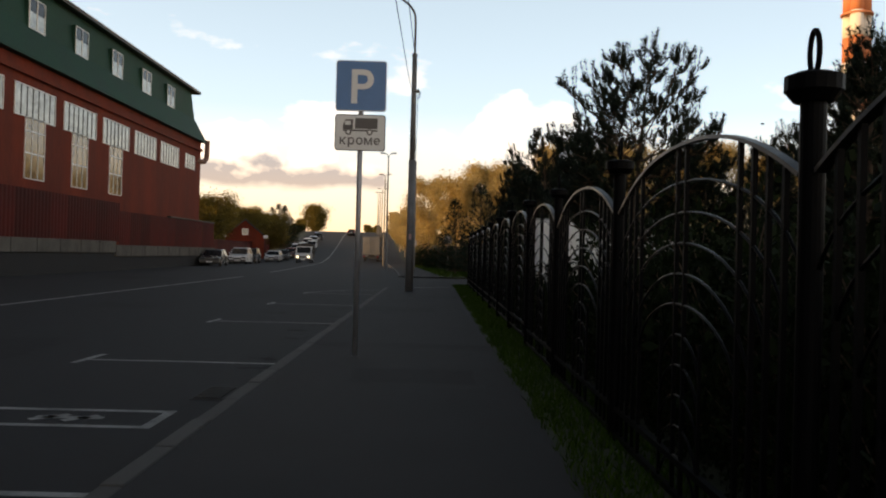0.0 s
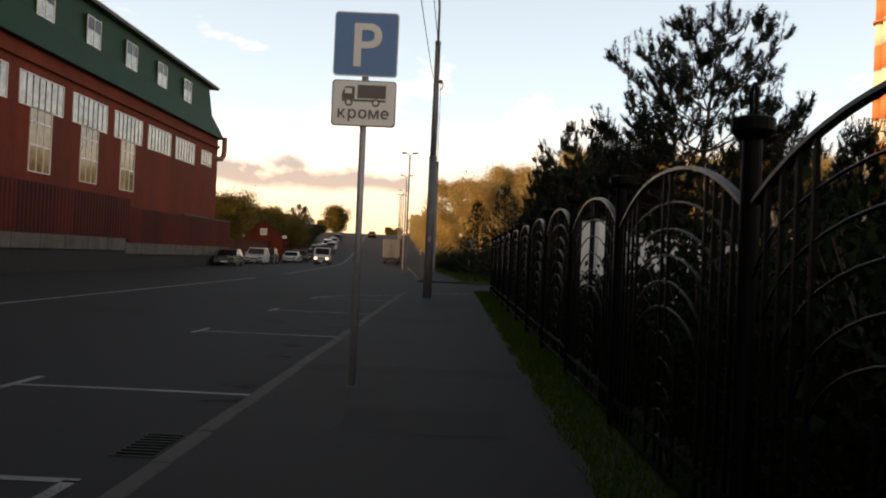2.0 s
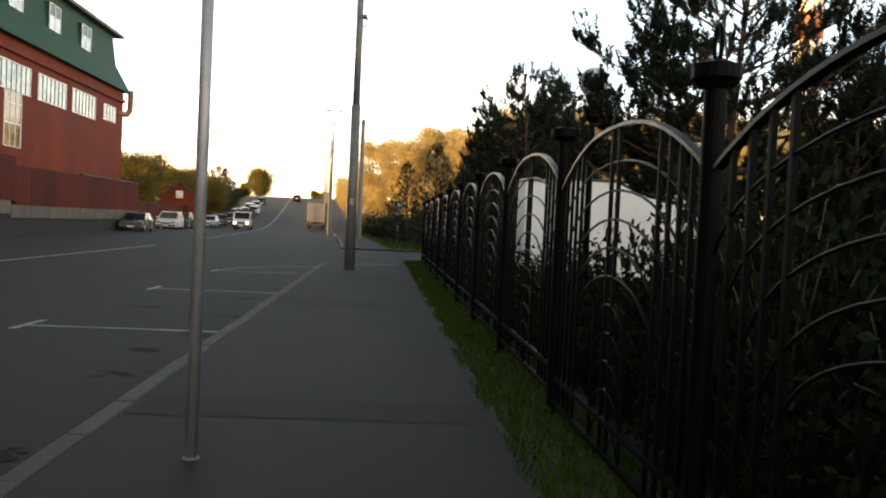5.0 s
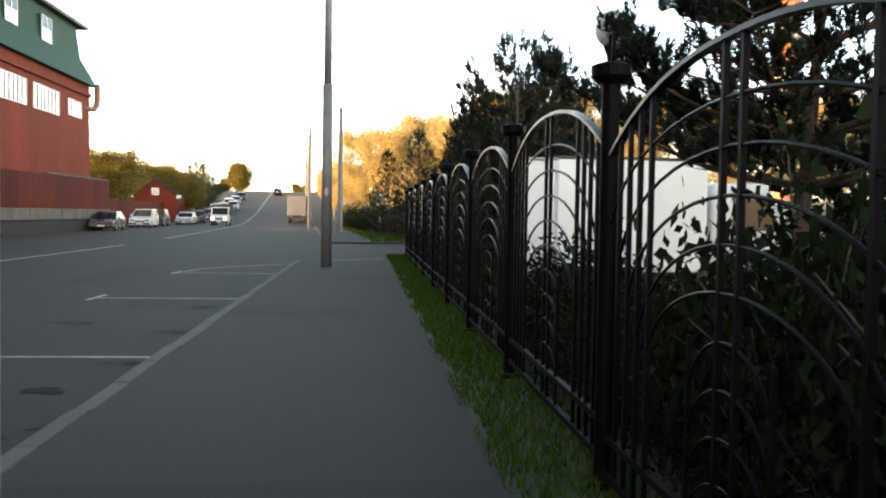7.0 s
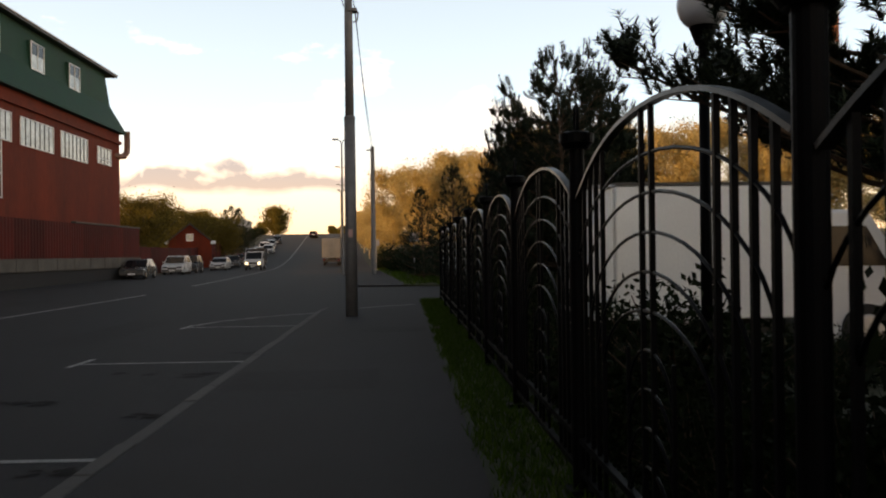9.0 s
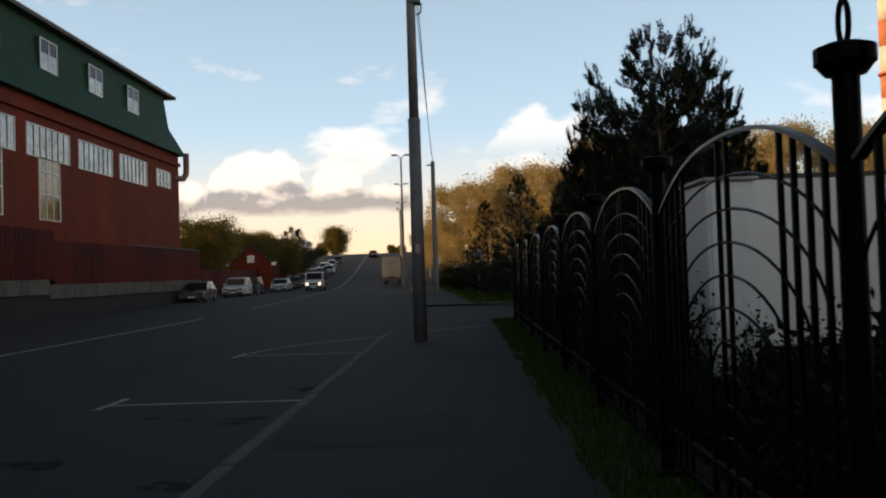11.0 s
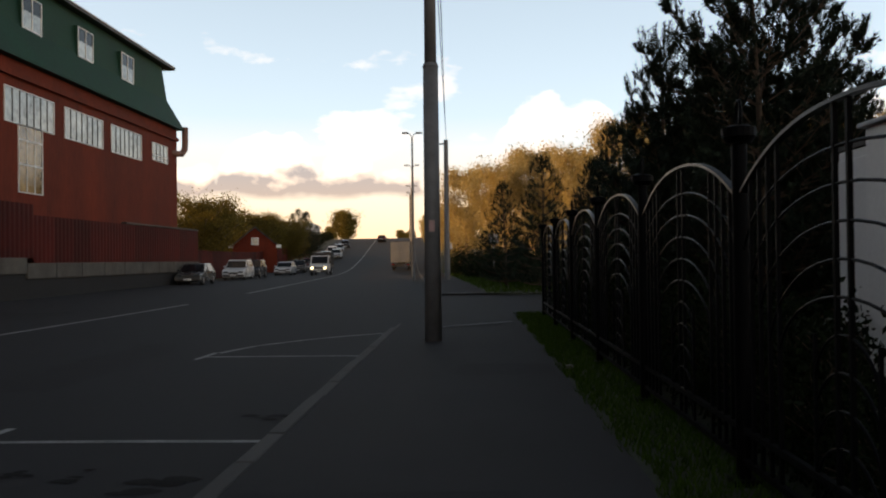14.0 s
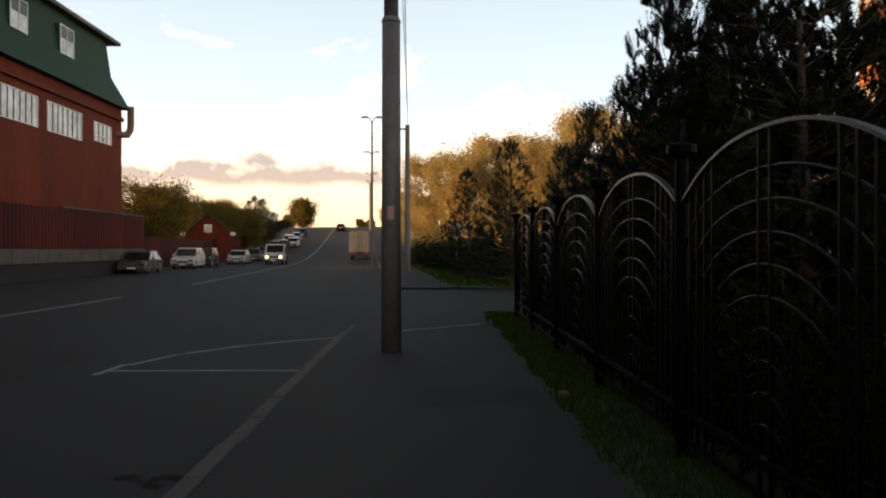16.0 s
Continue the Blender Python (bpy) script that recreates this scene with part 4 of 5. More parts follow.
for i in range(26):
    y = 57 + 2.6 * i
    copy_thing(SHRUBS[i % 3], pose(2.6 + bend(y) + rs.uniform(-0.6, 3.5), y, rise(y), 0, 0, 70 * i) @ Matrix.Scale(rs.uniform(1.6, 2.6), 4))

willow = broadleaf(51, 9.5, 5.0, 0.8, WILLOW, 40, 0.13, "willow_tree", "broad rounded willow in olive green leaf", 30, 10, None, 0.6)
# the westernmost are added out of sight to keep sun off the far road
WILLOWS = [(-28.2, 103, 0.8), (-29.5, 137, 0.9), (-27.2, 143, 0.78), (-32, 98, 0.82), (-31, 112, 0.92), (-29.0, 110, 0.85), (-39, 106, 0.8), (-33, 133, 0.95), (-36, 140, 0.85), (-33, 152, 0.75), (-42, 122, 1.0), (-38, 168, 0.85), (-40, 92, 0.75), (-46, 135, 1.0)]
for i, (x, y, sc) in enumerate(WILLOWS):
    m = pose(x, y, rise(y) - 0.2, 0, 0, 65 * i) @ Matrix.Scale(sc, 4)
    if i:
        copy_thing(willow, m)
    else:
        willow.matrix_world = m
far_tree = broadleaf(57, 10.0, 5.2, 0.9, WILLOW, 16, 0.26, "far_tree", "rounded tree standing alone on the hill", 44, 11, None, 0.95)
far_tree.matrix_world = pose(-36.0, 256, rise(256) - 1.5) @ Matrix.Diagonal((0.72, 0.72, 0.8, 1))
copy_thing(far_tree, pose(-47, 300, 7.0, 0, 0, 100) @ Matrix.Scale(0.6, 4))
for i, (x, y, sc) in enumerate(((-75, 330, 0.8), (-62, 380, 0.7), (-30, 400, 0.7), (-22, 420, 0.6), (-3, 380, 0.7), (14, 350, 0.8), (30, 330, 0.9), (46, 350, 0.9), (-95, 300, 0.9), (-21, 268, 0.35), (-19, 285, 0.4), (-36, 258, 0.4))):
    copy_thing(far_tree, pose(x, y, 6.9, 0, 0, 50 * i) @ Matrix.Scale(sc, 4))
for i in range(22):
    y = 128 + 5.5 * i
    copy_thing(SHRUBS[i % 3], pose(-22.5 + bend(y) - rs.uniform(0, 2.5), y, rise(y) - 0.2, 0, 0, 70 * i) @ Matrix.Scale(rs.uniform(1.8, 3.2), 4))
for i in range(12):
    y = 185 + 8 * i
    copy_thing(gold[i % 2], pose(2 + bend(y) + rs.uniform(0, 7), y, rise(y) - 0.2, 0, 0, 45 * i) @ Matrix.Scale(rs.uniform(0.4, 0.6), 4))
copy_thing(far_tree, pose(-16, 330, 7.0, 0, 0, 200) @ Matrix.Scale(0.5, 4))
copy_thing(far_tree, pose(-9, 300, 7.0, 0, 0, 280) @ Matrix.Scale(0.5, 4))
for x, y, sc in ((-26.5, 150, 1.3), (-28.2, 154, 1.4)):
    copy_thing(p4, pose(x, y, rise(y) - 0.2, 0, 0, 40 * sc) @ Matrix.Scale(sc, 4))

# ---- garden lamp ----
lamp = thing("garden_lamp", "white opal globe lamp on a black post", "garden lamp", (2.75, 17.4, -0.06))
part("post", cyl(bmesh.new(), (0, 0, -0.03), (0, 0, 3.2), 0.05, 0.04, 14), BLACK_IRON, lamp, smooth=True)
part("holder", cyl(bmesh.new(), (0, 0, 3.19), (0, 0, 3.33), 0.06, 0.11, 16), BLACK_IRON, lamp)
bm = bmesh.new()
bmesh.ops.create_uvsphere(bm, u_segments=24, v_segments=14, radius=0.2, matrix=Matrix.Translation((0, 0, 3.5)))
part("globe", bm, OPAL, lamp, "white opal globe", True)

# ---- vehicles ----
def prism(bm, outline, x0, x1, inset=0.0):
    """A side outline (y, z) extruded across from x0 to x1."""
    a = [bm.verts.new((x0, y, z)) for y, z in outline]
    b = [bm.verts.new((x1, y, z)) for y, z in outline]
    bm.faces.new(a)
    bm.faces.new(b[::-1])
    for i in range(len(outline)):
        j = (i + 1) % len(outline)
        bm.faces.new((a[i], b[i], b[j], a[j]))
    return bm


def soft_bevel(bm, w):
    bmesh.ops.bevel(bm, geom=list(bm.edges), offset=w, segments=2, affect="EDGES", profile=0.5, clamp_overlap=True)
    return bm


def wheels(parent, ys, r, half, width=0.2):
    for y in ys:
        for s in (-1, 1):
            w = part("wheel", cyl(bmesh.new(), (s * (half - width), y, r), (s * half, y, r), r, r, 20), RUBBER, parent)
            part("rim", cyl(bmesh.new(), (s * half, y, r), (s * (half + 0.012), y, r), r * 0.62, r * 0.55, 16), RIM, w)


def car(name, label, paint, length=4.4, width=1.8, height=1.5, suv=False):
    """Front at -y. Body, glazed cabin, wheels, lamps, mirrors."""
    t = thing(name, label, "car", group="parked cars")
    L, w = length / 2, width / 2
    belt = 0.95 if not suv else 1.08
    outline = [(-L, 0.32), (-L + 0.03, 0.62), (-L + 0.15, belt - 0.24), (-L + 1.1, belt - 0.06), (-0.2, belt), (L - 0.35, belt), (L - 0.04, belt - 0.12), (L, 0.4), (L - 0.15, 0.24), (-L + 0.15, 0.22)]
    part("body", soft_bevel(prism(bmesh.new(), outline, -w, w), 0.05), paint, t, smooth=False)
    f0, f1, r1, r0 = -L + 1.15, -L + 1.95, L - (0.75 if not suv else 0.35), L - (0.2 if not suv else 0.06)
    def frustum(grow, z0, z1):
        bm = bmesh.new()
        lo = [(-w + 0.06, f0), (w - 0.06, f0), (w - 0.06, r0), (-w + 0.06, r0)]
        hi = [(-w + 0.22, f1), (w - 0.22, f1), (w - 0.22, r1), (-w + 0.22, r1)]
        def at(z):
            k = (z - belt) / (height - belt)
            return [((a[0] + (b[0] - a[0]) * k) * (1 + grow), (a[1] + (b[1] - a[1]) * k) + math.copysign(grow * 2, a[1] - (f0 + r0) / 2)) for a, b in zip(lo, hi)]
        va = [bm.verts.new((x, y, z0)) for x, y in at(z0)]
        vb = [bm.verts.new((x, y, z1)) for x, y in at(z1)]
        bm.faces.new(va[::-1])
        bm.faces.new(vb)
        for i in range(4):
            bm.faces.new((va[i], va[(i + 1) % 4], vb[(i + 1) % 4], vb[i]))
        return bm
    part("cabin", frustum(0.0, belt - 0.02, height - 0.06), CAR_GLASS, t, "dark glazing")
    part("roof", soft_bevel(frustum(0.004, height - 0.09, height), 0.02), paint, t)
    for s in (-1, 1):
        for y0, y1 in ((f0, f1), (0.25, 0.25), (r0, r1)):
            part("pillar", sweep(bmesh.new(), [(s * (w - 0.06), y0, belt - 0.03), (s * (w - 0.215), y1, height - 0.05)], 0.035, 0.03), paint, t)
        part("mirror", box(bmesh.new(), s * (w + 0.09) - 0.09, s * (w + 0.09) + 0.07, f0 + 0.25, f0 + 0.35, belt, belt + 0.13, 0.02), paint, t)
        part("headlamp", box(bmesh.new(), s * (w - 0.3) - 0.2, s * (w - 0.3) + 0.2, -L - 0.005, -L + 0.12, 0.6, 0.74, 0.03), GLASS, t, "clear headlamp")
        part("tail_lamp", box(bmesh.new(), s * (w - 0.22) - 0.16, s * (w - 0.22) + 0.18, L - 0.13, L + 0.01, 0.66, 0.86, 0.03), TAIL_RED, t, "red tail lamp")
    part("bumper", box(bmesh.new(), -w + 0.05, w - 0.05, -L - 0.03, -L + 0.1, 0.3, 0.46, 0.03), DARK_EDGE, t)
    part("grille", box(bmesh.new(), -0.4, 0.4, -L - 0.012, -L + 0.1, 0.5, 0.66, 0.02), DARK_EDGE, t)
    part("number_plate", box(bmesh.new(), -0.26, 0.26, -L - 0.04, -L - 0.031, 0.33, 0.44), SIGN_WHITE, t)
    part("number_plate", box(bmesh.new(), -0.26, 0.26, L + 0.002, L + 0.012, 0.5, 0.61), SIGN_WHITE, t)
    wheels(t, (-L + 0.82, L - 0.82), 0.33, w + 0.005)
    return t


PAINT_GREY = mat("grey_car_paint", (0.12, 0.125, 0.125), 0.25, 0.5, 2, 0.06, 0.0, 30)
PAINT_WHITE = mat("white_car_paint", (0.62, 0.63, 0.64), 0.25, 0, 2, 0.04, 0.0, 30)
PAINT_SILVER = mat("silver_car_paint", (0.38, 0.39, 0.40), 0.28, 0.5, 2, 0.05, 0.0, 30)
PAINT_DARK = mat("dark_car_paint", (0.025, 0.025, 0.03), 0.25, 0.2, 2, 0.06, 0.0, 30)
PAINT_RED = mat("maroon_car_paint", (0.16, 0.03, 0.03), 0.25, 0.2, 2, 0.06, 0.0, 30)
CARS = [("grey", PAINT_GREY, 76, False, "grey estate car parked by the red fence"), ("white", PAINT_WHITE, 90, True, "white off-roader parked by the red fence"),
        ("dark", PAINT_DARK, 96.5, True, "dark off-roader parked behind a white one"), ("silver", PAINT_WHITE, 109, False, "white saloon parked by the red fence"),
        ("dark", PAINT_DARK, 119, False, "dark saloon parked on the rising street"), ("maroon", PAINT_RED, 129, False, "maroon saloon parked on the rising street"),
        ("silver", PAINT_SILVER, 139, True, "silver off-roader parked on the rising street"), ("grey", PAINT_GREY, 149, False, "grey saloon parked on the rising street"),
        ("white", PAINT_WHITE, 160, True, "white off-roader parked on the rising street"), ("silver", PAINT_SILVER, 172, False, "silver saloon parked on the rising street"),
        ("dark", PAINT_DARK, 186, False, "dark saloon parked near the hilltop")]


def on_road(x, y, turn=0.0):
    tilt = math.degrees(math.atan((rise(y + 1) - rise(y - 1)) / 2))
    return pose(x, y, rise(y) - 0.12, tilt, 0, turn)


for i, (nm, paint, y, suv, label) in enumerate(CARS):
    car("parked_car", label, paint, 4.5 if not suv else 4.6, 1.8 if not suv else 1.88, 1.48 if not suv else 1.72, suv).matrix_world = on_road(-18.3 + bend(y) * 0.85 + (0.0 if i < 3 else 1.1), y, 4 if i < 4 else 8)
car("saloon_car", "white saloon driving down the hill", PAINT_WHITE).matrix_world = on_road(-15.5 + bend(150), 156, 4)
car("saloon_car", "dark saloon far up the street", PAINT_DARK).matrix_world = on_road(-8.8 + bend(205), 205, 180)


def light_truck():
    """White cab over a tarpaulin body, headlamps lit; front at -y."""
    t = thing("light_truck", "white light truck with lit headlamps and a grey tarpaulin body", "truck")
    cab = [(-2.7, 0.42), (-2.72, 0.85), (-2.55, 1.12), (-1.95, 1.22), (-1.35, 2.05), (-0.1, 2.12), (-0.05, 0.42)]
    part("cab", soft_bevel(prism(bmesh.new(), cab, -0.97, 0.97), 0.05), PAINT_WHITE, t, "white painted cab")
    part("windscreen", sweep(bmesh.new(), [(0, -1.93, 1.27), (0, -1.39, 2.0)], 0.86, 0.012), CAR_GLASS, t, "dark windscreen")
    for s in (-1, 1):
        bm = prism(bmesh.new(), [(-1.75, 1.28), (-1.25, 1.92), (-0.5, 1.95), (-0.5, 1.28)], s * 0.965, s * 0.978)
        part("side_window", bm, CAR_GLASS, t)
        part("headlamp", cyl(bmesh.new(), (s * 0.68, -2.66, 0.8), (s * 0.68, -2.735, 0.8), 0.13, 0.13, 16), LAMP_ON, t, "lit headlamp")
        part("mirror", box(bmesh.new(), s * 1.12 - 0.09, s * 1.12 + 0.09, -1.75, -1.68, 1.3, 1.58, 0.02), DARK_EDGE, t)
    part("grille", box(bmesh.new(), -0.5, 0.5, -2.735, -2.65, 0.7, 0.9, 0.02), DARK_EDGE, t)
    part("bumper", box(bmesh.new(), -0.98, 0.98, -2.82, -2.6, 0.36, 0.58, 0.03), DARK_EDGE, t)
    part("number_plate", box(bmesh.new(), -0.26, 0.26, -2.83, -2.822, 0.4, 0.51), SIGN_WHITE, t)
    part("chassis", box(bmesh.new(), -0.45, 0.45, -2.3, 2.7, 0.42, 0.6), DARK_EDGE, t)
    part("load_bed", box(bmesh.new(), -1.03, 1.03, 0.05, 2.85, 0.75, 1.1, 0.02), DARK_EDGE, t)
    part("tarpaulin", soft_bevel(prism(bmesh.new(), [(0.07, 1.1), (0.07, 2.3), (0.25, 2.42), (2.65, 2.42), (2.83, 2.3), (2.83, 1.1)], -1.02, 1.02), 0.05), DARK_BASE, t, "dark grey tarpaulin")
    wheels(t, (-1.85, 1.55), 0.34, 0.92)
    return t


light_truck().matrix_world = on_road(-12.5 + bend(108), 108, 3)


def box_truck(name, label, body_z, top, length, category="truck", skin=None):
    """Box body with rear doors; rear at -y, cab at the far end."""
    t = thing(name, label, category)
    w, skin = 1.2, skin or WHITE_PAINT
    part("box_body", box(bmesh.new(), -w, w, 0, length, body_z, top, 0.03), skin, t, "off-white box body")
    for s in (-1, 1):
        part("rear_door", box(bmesh.new(), min(s * 0.02, s * (w - 0.06)), max(s * 0.02, s * (w - 0.06)), -0.03, -0.002, body_z + 0.1, top - 0.1, 0.008), skin, t)
        part("door_rod", cyl(bmesh.new(), (s * 0.25, -0.045, body_z + 0.1), (s * 0.25, -0.045, top - 0.1), 0.015, 0.015, 8), STEEL, t)
        part("tail_lamp", box(bmesh.new(), s * 0.95 - 0.14, s * 0.95 + 0.14, -0.05, 0.03, body_z - 0.28, body_z - 0.16, 0.01), TAIL_RED, t, "red tail lamp")
    part("top_rail", box(bmesh.new(), -w - 0.01, w + 0.01, -0.01, length + 0.01, top + 0.001, top + 0.05), DARK_EDGE, t)
    part("chassis", box(bmesh.new(), -0.45, 0.45, 0.1, length + 1.4, body_z - 0.3, body_z - 0.02), DARK_EDGE, t)
    part("bumper", box(bmesh.new(), -w, w, -0.02, 0.08, body_z - 0.5, body_z - 0.32, 0.01), DARK_EDGE, t)
    cab = [(length + 0.15, body_z - 0.35), (length + 0.15, min(top - 0.15, body_z + 1.6)), (length + 1.2, min(top - 0.15, body_z + 1.6)), (length + 1.75, body_z + 0.7), (length + 2.05, body_z + 0.35), (length + 2.05, body_z - 0.35)]
    part("cab", soft_bevel(prism(bmesh.new(), cab, -1.0, 1.0), 0.06), PAINT_WHITE, t)
    for s in (-1, 1):
        part("side_window", prism(bmesh.new(), [(length + 0.55, body_z + 0.75), (length + 0.55, body_z + 1.35), (length + 1.15, body_z + 1.35), (length + 1.5, body_z + 0.75)], s * 0.998, s * 1.01), CAR_GLASS, t)
    wheels(t, (0.95, length + 1.15), 0.4, 1.05, 0.28)
    return t


box_truck("box_truck", "off-white box truck standing by the kerb", 0.95, 3.55, 4.6, "truck", BOX_GREY).matrix_world = on_road(-8.95, 122, 2.5)
van = box_truck("delivery_van", "white box van parked behind the fence", 0.62, 2.58, 2.7, "van")
van.matrix_world = pose(3.5, 24.3, -0.1, 0, 0, -90)
kiosk = thing("equipment_cabinet", "white metal equipment cabinet beside the parked van", "cabinet", (3.0, 22.4, -0.02))
part("body", box(bmesh.new(), -0.25, 0.28, 0.0, 0.9, 0.0, 2.42, 0.02), WHITE_PAINT, kiosk)
part("door", box(bmesh.new(), -0.2, 0.23, -0.02, -0.001, 0.2, 2.3, 0.008), WHITE_PAINT, kiosk)
part("lid", box(bmesh.new(), -0.29, 0.32, -0.05, 0.95, 2.421, 2.46, 0.01), STEEL, kiosk)

# ---- far buildings ----
hut = thing("brick_hut", "small red brick hut with a gabled roof", "hut", (-27.0, 121.0, rise(121) - 0.2), turn=14)
bm = bmesh.new()
prism(bm, [(0, 0), (0, 3.4), (6, 3.4), (6, 0)], -2.7, 2.7)
part("wall", bm, RED_BRICK, hut)
bm = bmesh.new()
g = [bm.verts.new(v) for v in ((-2.7, 0.0, 3.4), (2.7, 0.0, 3.4), (0, 0.0, 5.6), (-2.7, 6.0, 3.4), (2.7, 6.0, 3.4), (0, 6.0, 5.6))]
for f in ((0, 1, 2), (3, 5, 4), (0, 3, 4, 1), (0, 2, 5, 3), (1, 4, 5, 2)):
    bm.faces.new([g[i] for i in f])
part("gable", bm, RED_BRICK, hut)
for s in (-1, 1):
    bm = bmesh.new()
    pts = [(s * 3.05, 3.18), (0, 5.66), (0, 5.82), (s * 3.05, 3.34)]
    a = [bm.verts.new((x, -0.35, z)) for x, z in pts]
    b = [bm.verts.new((x, 6.3, z)) for x, z in pts]
    bm.faces.new(a)
    bm.faces.new(b[::-1])
    for i in range(4):
        bm.faces.new((a[i], b[i], b[(i + 1) % 4], a[(i + 1) % 4]))
    part("roof_slope", bm, DARK_EDGE, hut)
    part("eave_end", box(bmesh.new(), s * 2.9 - 0.3, s * 2.9 + 0.3, -0.4, -0.36, 3.1, 3.5), WHITE_PAINT, hut)
win = part("window", box(bmesh.new(), -0.45, 0.45, -0.06, -0.001, 3.5, 4.4), WHITE_PAINT, hut, "white window frame")
part("pane", box(bmesh.new(), -0.36, 0.36, -0.075, -0.061, 3.59, 4.31), DAYLIT_GLASS, win)

depot = thing("depot_building", "long white depot on the hill", "building", (-58, 255, 5.6), turn=12)
part("wall", box(bmesh.new(), 0, 15, 0, 14, 0, 5.2), WHITE_PAINT, depot)
vault = [(7.5 - 7.9 * math.cos(math.pi * i / 12), 5.201 + 1.9 * math.sin(math.pi * i / 12)) for i in range(13)]
bm = bmesh.new()
near_end, far_end = ([bm.verts.new((x, y, z)) for x, z in vault] for y in (-0.4, 14.4))
for i in range(12):
    bm.faces.new((near_end[i], near_end[i + 1], far_end[i + 1], far_end[i]))
bm.faces.new(near_end)
bm.faces.new(far_end[::-1])
part("roof", bm, WHITE_PAINT, depot, "pale barrel-vaulted roof")
for i in range(4):
    part("window", box(bmesh.new(), 1.2 + 3.5 * i, 3.2 + 3.5 * i, -0.06, -0.001, 2.6, 4.2), GLASS, depot)
flats = thing("ochre_block", "flat-roofed ochre block of flats lit by the sun", "building", (10, 150, rise(150) - 0.5))
part("wall", box(bmesh.new(), 0, 34, 0, 12, 0, 12.5), SUNNY_WALL, flats)
part("roof", box(bmesh.new(), -0.3, 34.3, -0.3, 12.3, 12.501, 12.9), DARK_EDGE, flats)
for i in range(9):
    for j in range(4):
        part("window", box(bmesh.new(), 1.2 + 3.7 * i, 2.9 + 3.7 * i, -0.05, -0.001, 1.2 + 3 * j, 2.8 + 3 * j), GLASS, flats)

chimney = thing("power_station_chimney", "tall red and white banded chimney of three flues", "chimney", (168, 336, 0))
for k in range(3):
    a = 2.094 * k - 2.035
    cx, cy = 3.2 * math.cos(a), 3.2 * math.sin(a)
    for j in range(12):
        z0, z1 = 112.8 - 10 * j, 122.8 - 10 * j
        part("flue_band", cyl(bmesh.new(), (cx, cy, z0), (cx, cy, z1), 2.6, 2.6, 20), CHIM_RED if j % 2 else CHIM_WHITE, chimney, "red band" if j % 2 else "white band", True)
for z in (121.0, 101.5, 71.5, 45):
    part("platform", cyl(bmesh.new(), (0, 0, z), (0, 0, z + 0.7), 6.2, 6.2, 24), CHIM_RED, chimney)

# far poles and roadside signs up the hill
for x, y in ((2.1, 66.0), (0.6, 92.0)):
    p = thing("road_sign", "small road sign seen from behind on a thin pole", "road sign", (x + bend(y), y, rise(y)), group="far signs")
    part("pole", cyl(bmesh.new(), (0, 0, -0.1), (0, 0, 2.9), 0.035, 0.035, 8), STEEL, p)
    part("plate", box(bmesh.new(), -0.3, 0.3, -0.04, -0.02, 2.3, 2.9, 0.01), STEEL, p)

# ---- drain, patches, litter ----
drain = thing("storm_drain", "cast iron storm drain grate in the gutter", "drain", (-2.27, 8.98, -0.118), kind="structure")
part("frame", box(bmesh.new(), -0.17, 0.17, -0.4, 0.4, -0.02, 0.006), DARK_BASE, drain)
for i in range(8):
    part("grate_bar", box(bmesh.new(), -0.14, 0.14, -0.35 + i * 0.093, -0.315 + i * 0.093, 0.0061, 0.018), BLACK_IRON, drain)
for x, y, r in ((-2.3, 11.95, 0.2), (-2.22, 11.0, 0.16), (-2.5, 22.8, 0.26), (-3.4, 23.1, 0.22), (-3.96, 20.7, 0.26), (-2.35, 19.9, 0.22), (-2.4, 16.28, 0.24), (-2.38, 17.65, 0.2), (-2.3, 14.76, 0.22), (-2.3, 25.35, 0.2)):
    rr = random.Random(int(x * 10 + y * 7))
    verts, faces = [], []
    for k in range(7):
        bx, by, br = x + rr.uniform(-1.3, 1.3) * r, y + rr.uniform(-0.8, 0.8) * r, r * rr.uniform(0.15, 0.42)
        faces.append(tuple(range(len(verts), len(verts) + 12)))
        verts += [(bx + math.cos(q * 0.5236) * br * rr.uniform(0.9, 1.7), by + math.sin(q * 0.5236) * br * rr.uniform(0.6, 1.1), -0.1162 + 0.0004 * k) for q in range(12)]
    tagged(new("oil_stain", raw("oil_stain", verts, faces, STAIN)), "dark blotchy oil stain on the asphalt", "stain", kind="structure")
tagged(new("litter_stone", finish("litter_stone", soft_bevel(box(bmesh.new(), 1.03, 1.13, 28.0, 28.12, -0.03, 0.05), 0.02), CONCRETE)), "small pale stone lying on the verge", "stone")

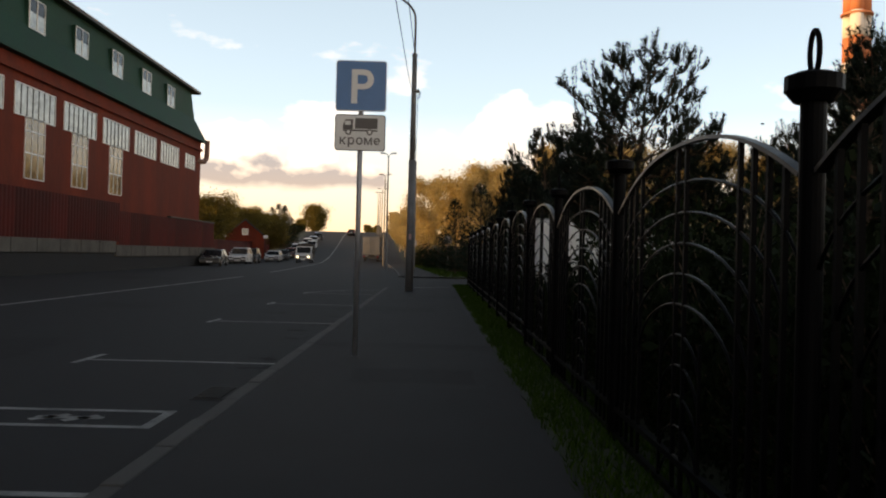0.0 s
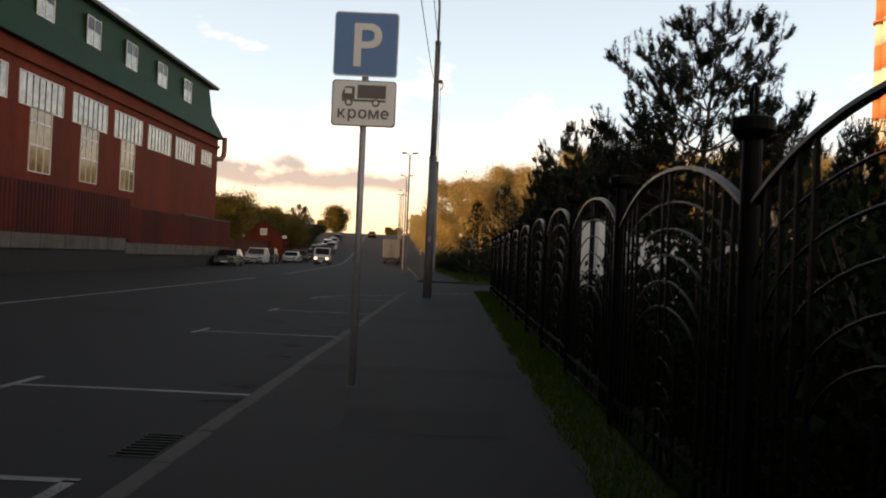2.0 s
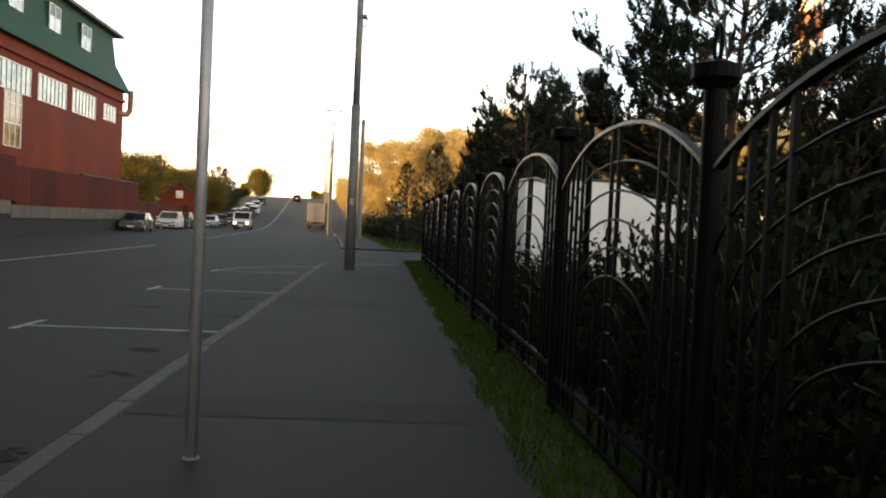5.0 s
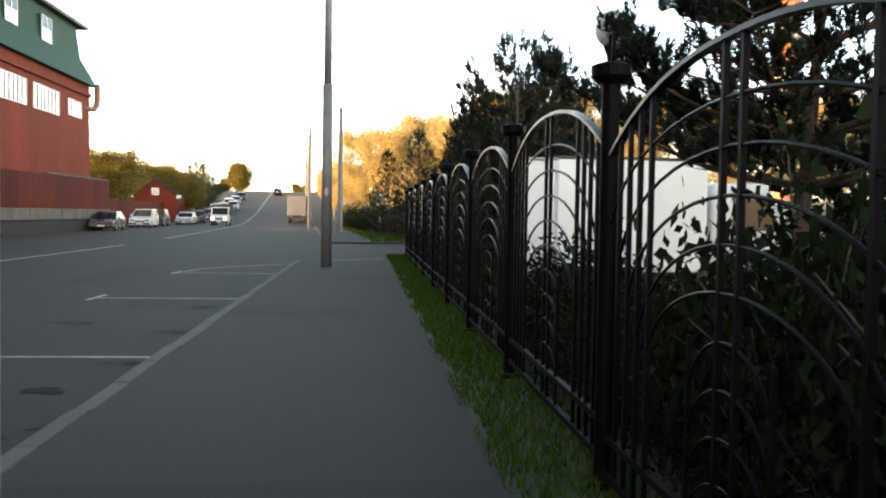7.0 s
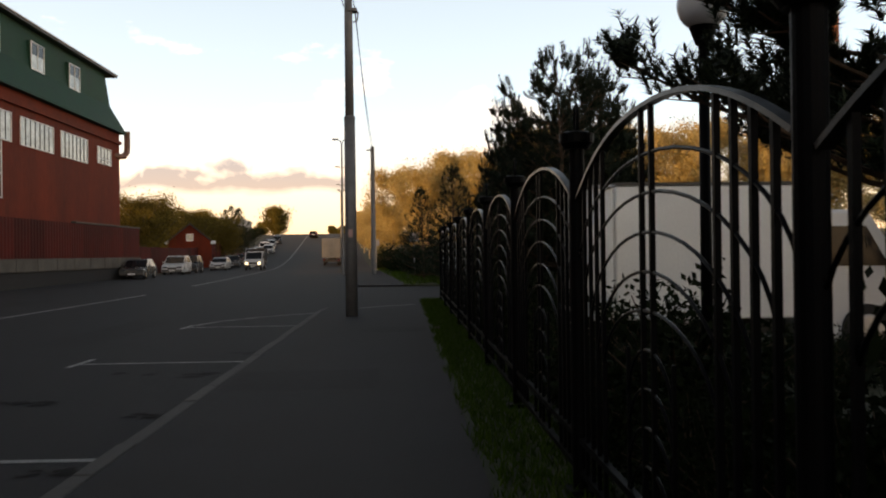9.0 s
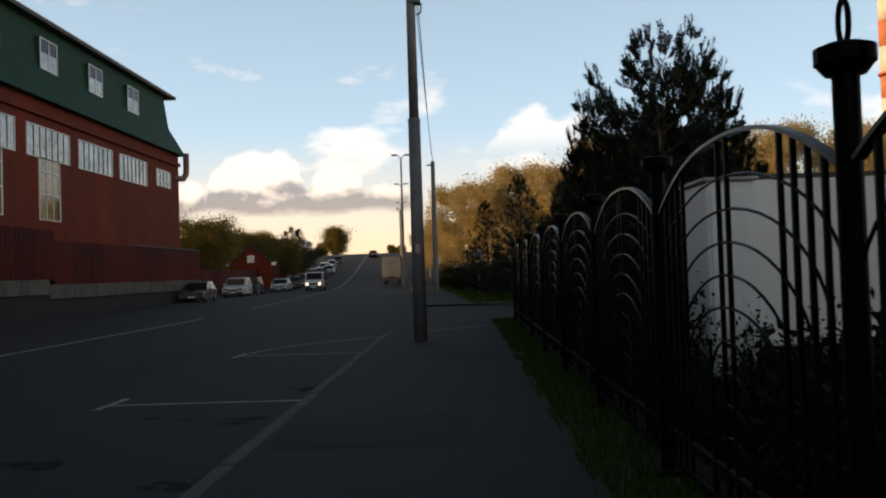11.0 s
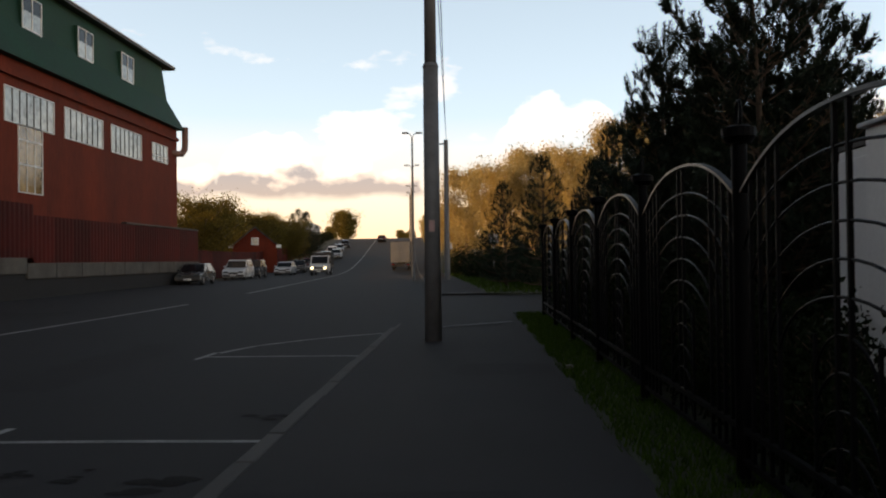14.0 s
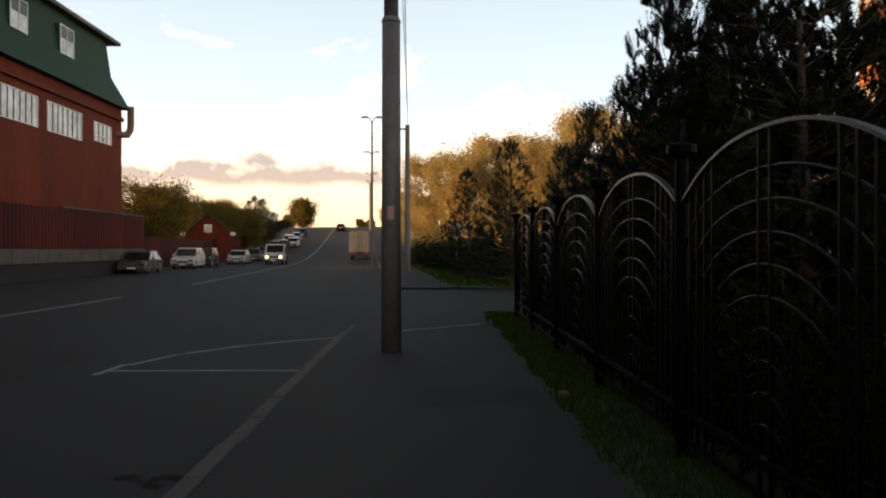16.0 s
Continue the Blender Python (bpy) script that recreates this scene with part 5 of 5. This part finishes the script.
for x0, x1, y0, y1, rot in ((KERB_X + 0.03, EDGE_X - 0.05, 12.6, 13.25, 0), (-0.9, 0.5, 9.2, 10.3, 0), (KERB_X + 0.05, 0.1, 20.6, 22.2, 0), (-0.4, 0.85, 27.5, 28.6, 0)):
    rr = random.Random(int(y0 * 10))
    edge = [(x0, y0), ((x0 + x1) / 2, y0 + rr.uniform(-0.05, 0.05)), (x1, y0), (x1, (y0 + y1) / 2), (x1, y1), ((x0 + x1) / 2, y1 + rr.uniform(-0.05, 0.05)), (x0, y1), (x0, (y0 + y1) / 2)]
    patch = raw("asphalt_patch", [(x + rr.uniform(-0.03, 0.03), y + rr.uniform(-0.04, 0.04), 0.004) for x, y in edge], [tuple(range(8))], PATCH)
    tagged(new("asphalt_patch", patch), "slightly darker asphalt repair on the pavement", "patch", kind="structure")
for x0, x1, y0, y1 in ((-7.4, -5.6, 10.5, 14.0), (-9.2, -7.0, 21.0, 23.5), (-6.6, -5.4, 27.0, 33.0), (-16.5, -12.5, 40.0, 44.0)):
    patch = raw("asphalt_patch", [(x0, y0, -0.116), (x1, y0 + 0.2, -0.116), (x1 - 0.1, y1, -0.116), (x0 + 0.1, y1 - 0.15, -0.116)], [(0, 1, 2, 3)], PATCH)
    tagged(new("asphalt_patch", patch), "slightly darker asphalt repair in the street", "patch", kind="structure")

# ---- kerb stones ----
kerb = thing("kerb", "pale concrete kerb along the pavement", "kerb", (0, 0, 0), kind="structure")
stone = finish("kerb_stone", soft_bevel(box(bmesh.new(), -0.075, 0.075, 0.006, 0.994, -0.3, 0.012), 0.014), KERB)
for i in range(47):
    y = -10.0 + i
    s = part("kerb_stone", stone, KERB, kerb)
    s.location = (KERB_X - 0.077 + 0.006 * math.sin(i * 2.3), y, -0.004 + 0.005 * math.sin(i * 1.7) - (0.0 if y < 34.5 else 0.08))
for i in range(60):
    y = 52.5 + 2.0 * i
    s = part("kerb_stone", stone, KERB, kerb)
    s.matrix_world = pose(KERB_X - 0.077 + bend(y), y, rise(y) - 0.002, math.degrees(math.atan(rise(y + 1) - rise(y))), 0, math.degrees(math.atan(bend(y) - bend(y + 1)))) @ Matrix.Diagonal((1, 2, 1, 1))
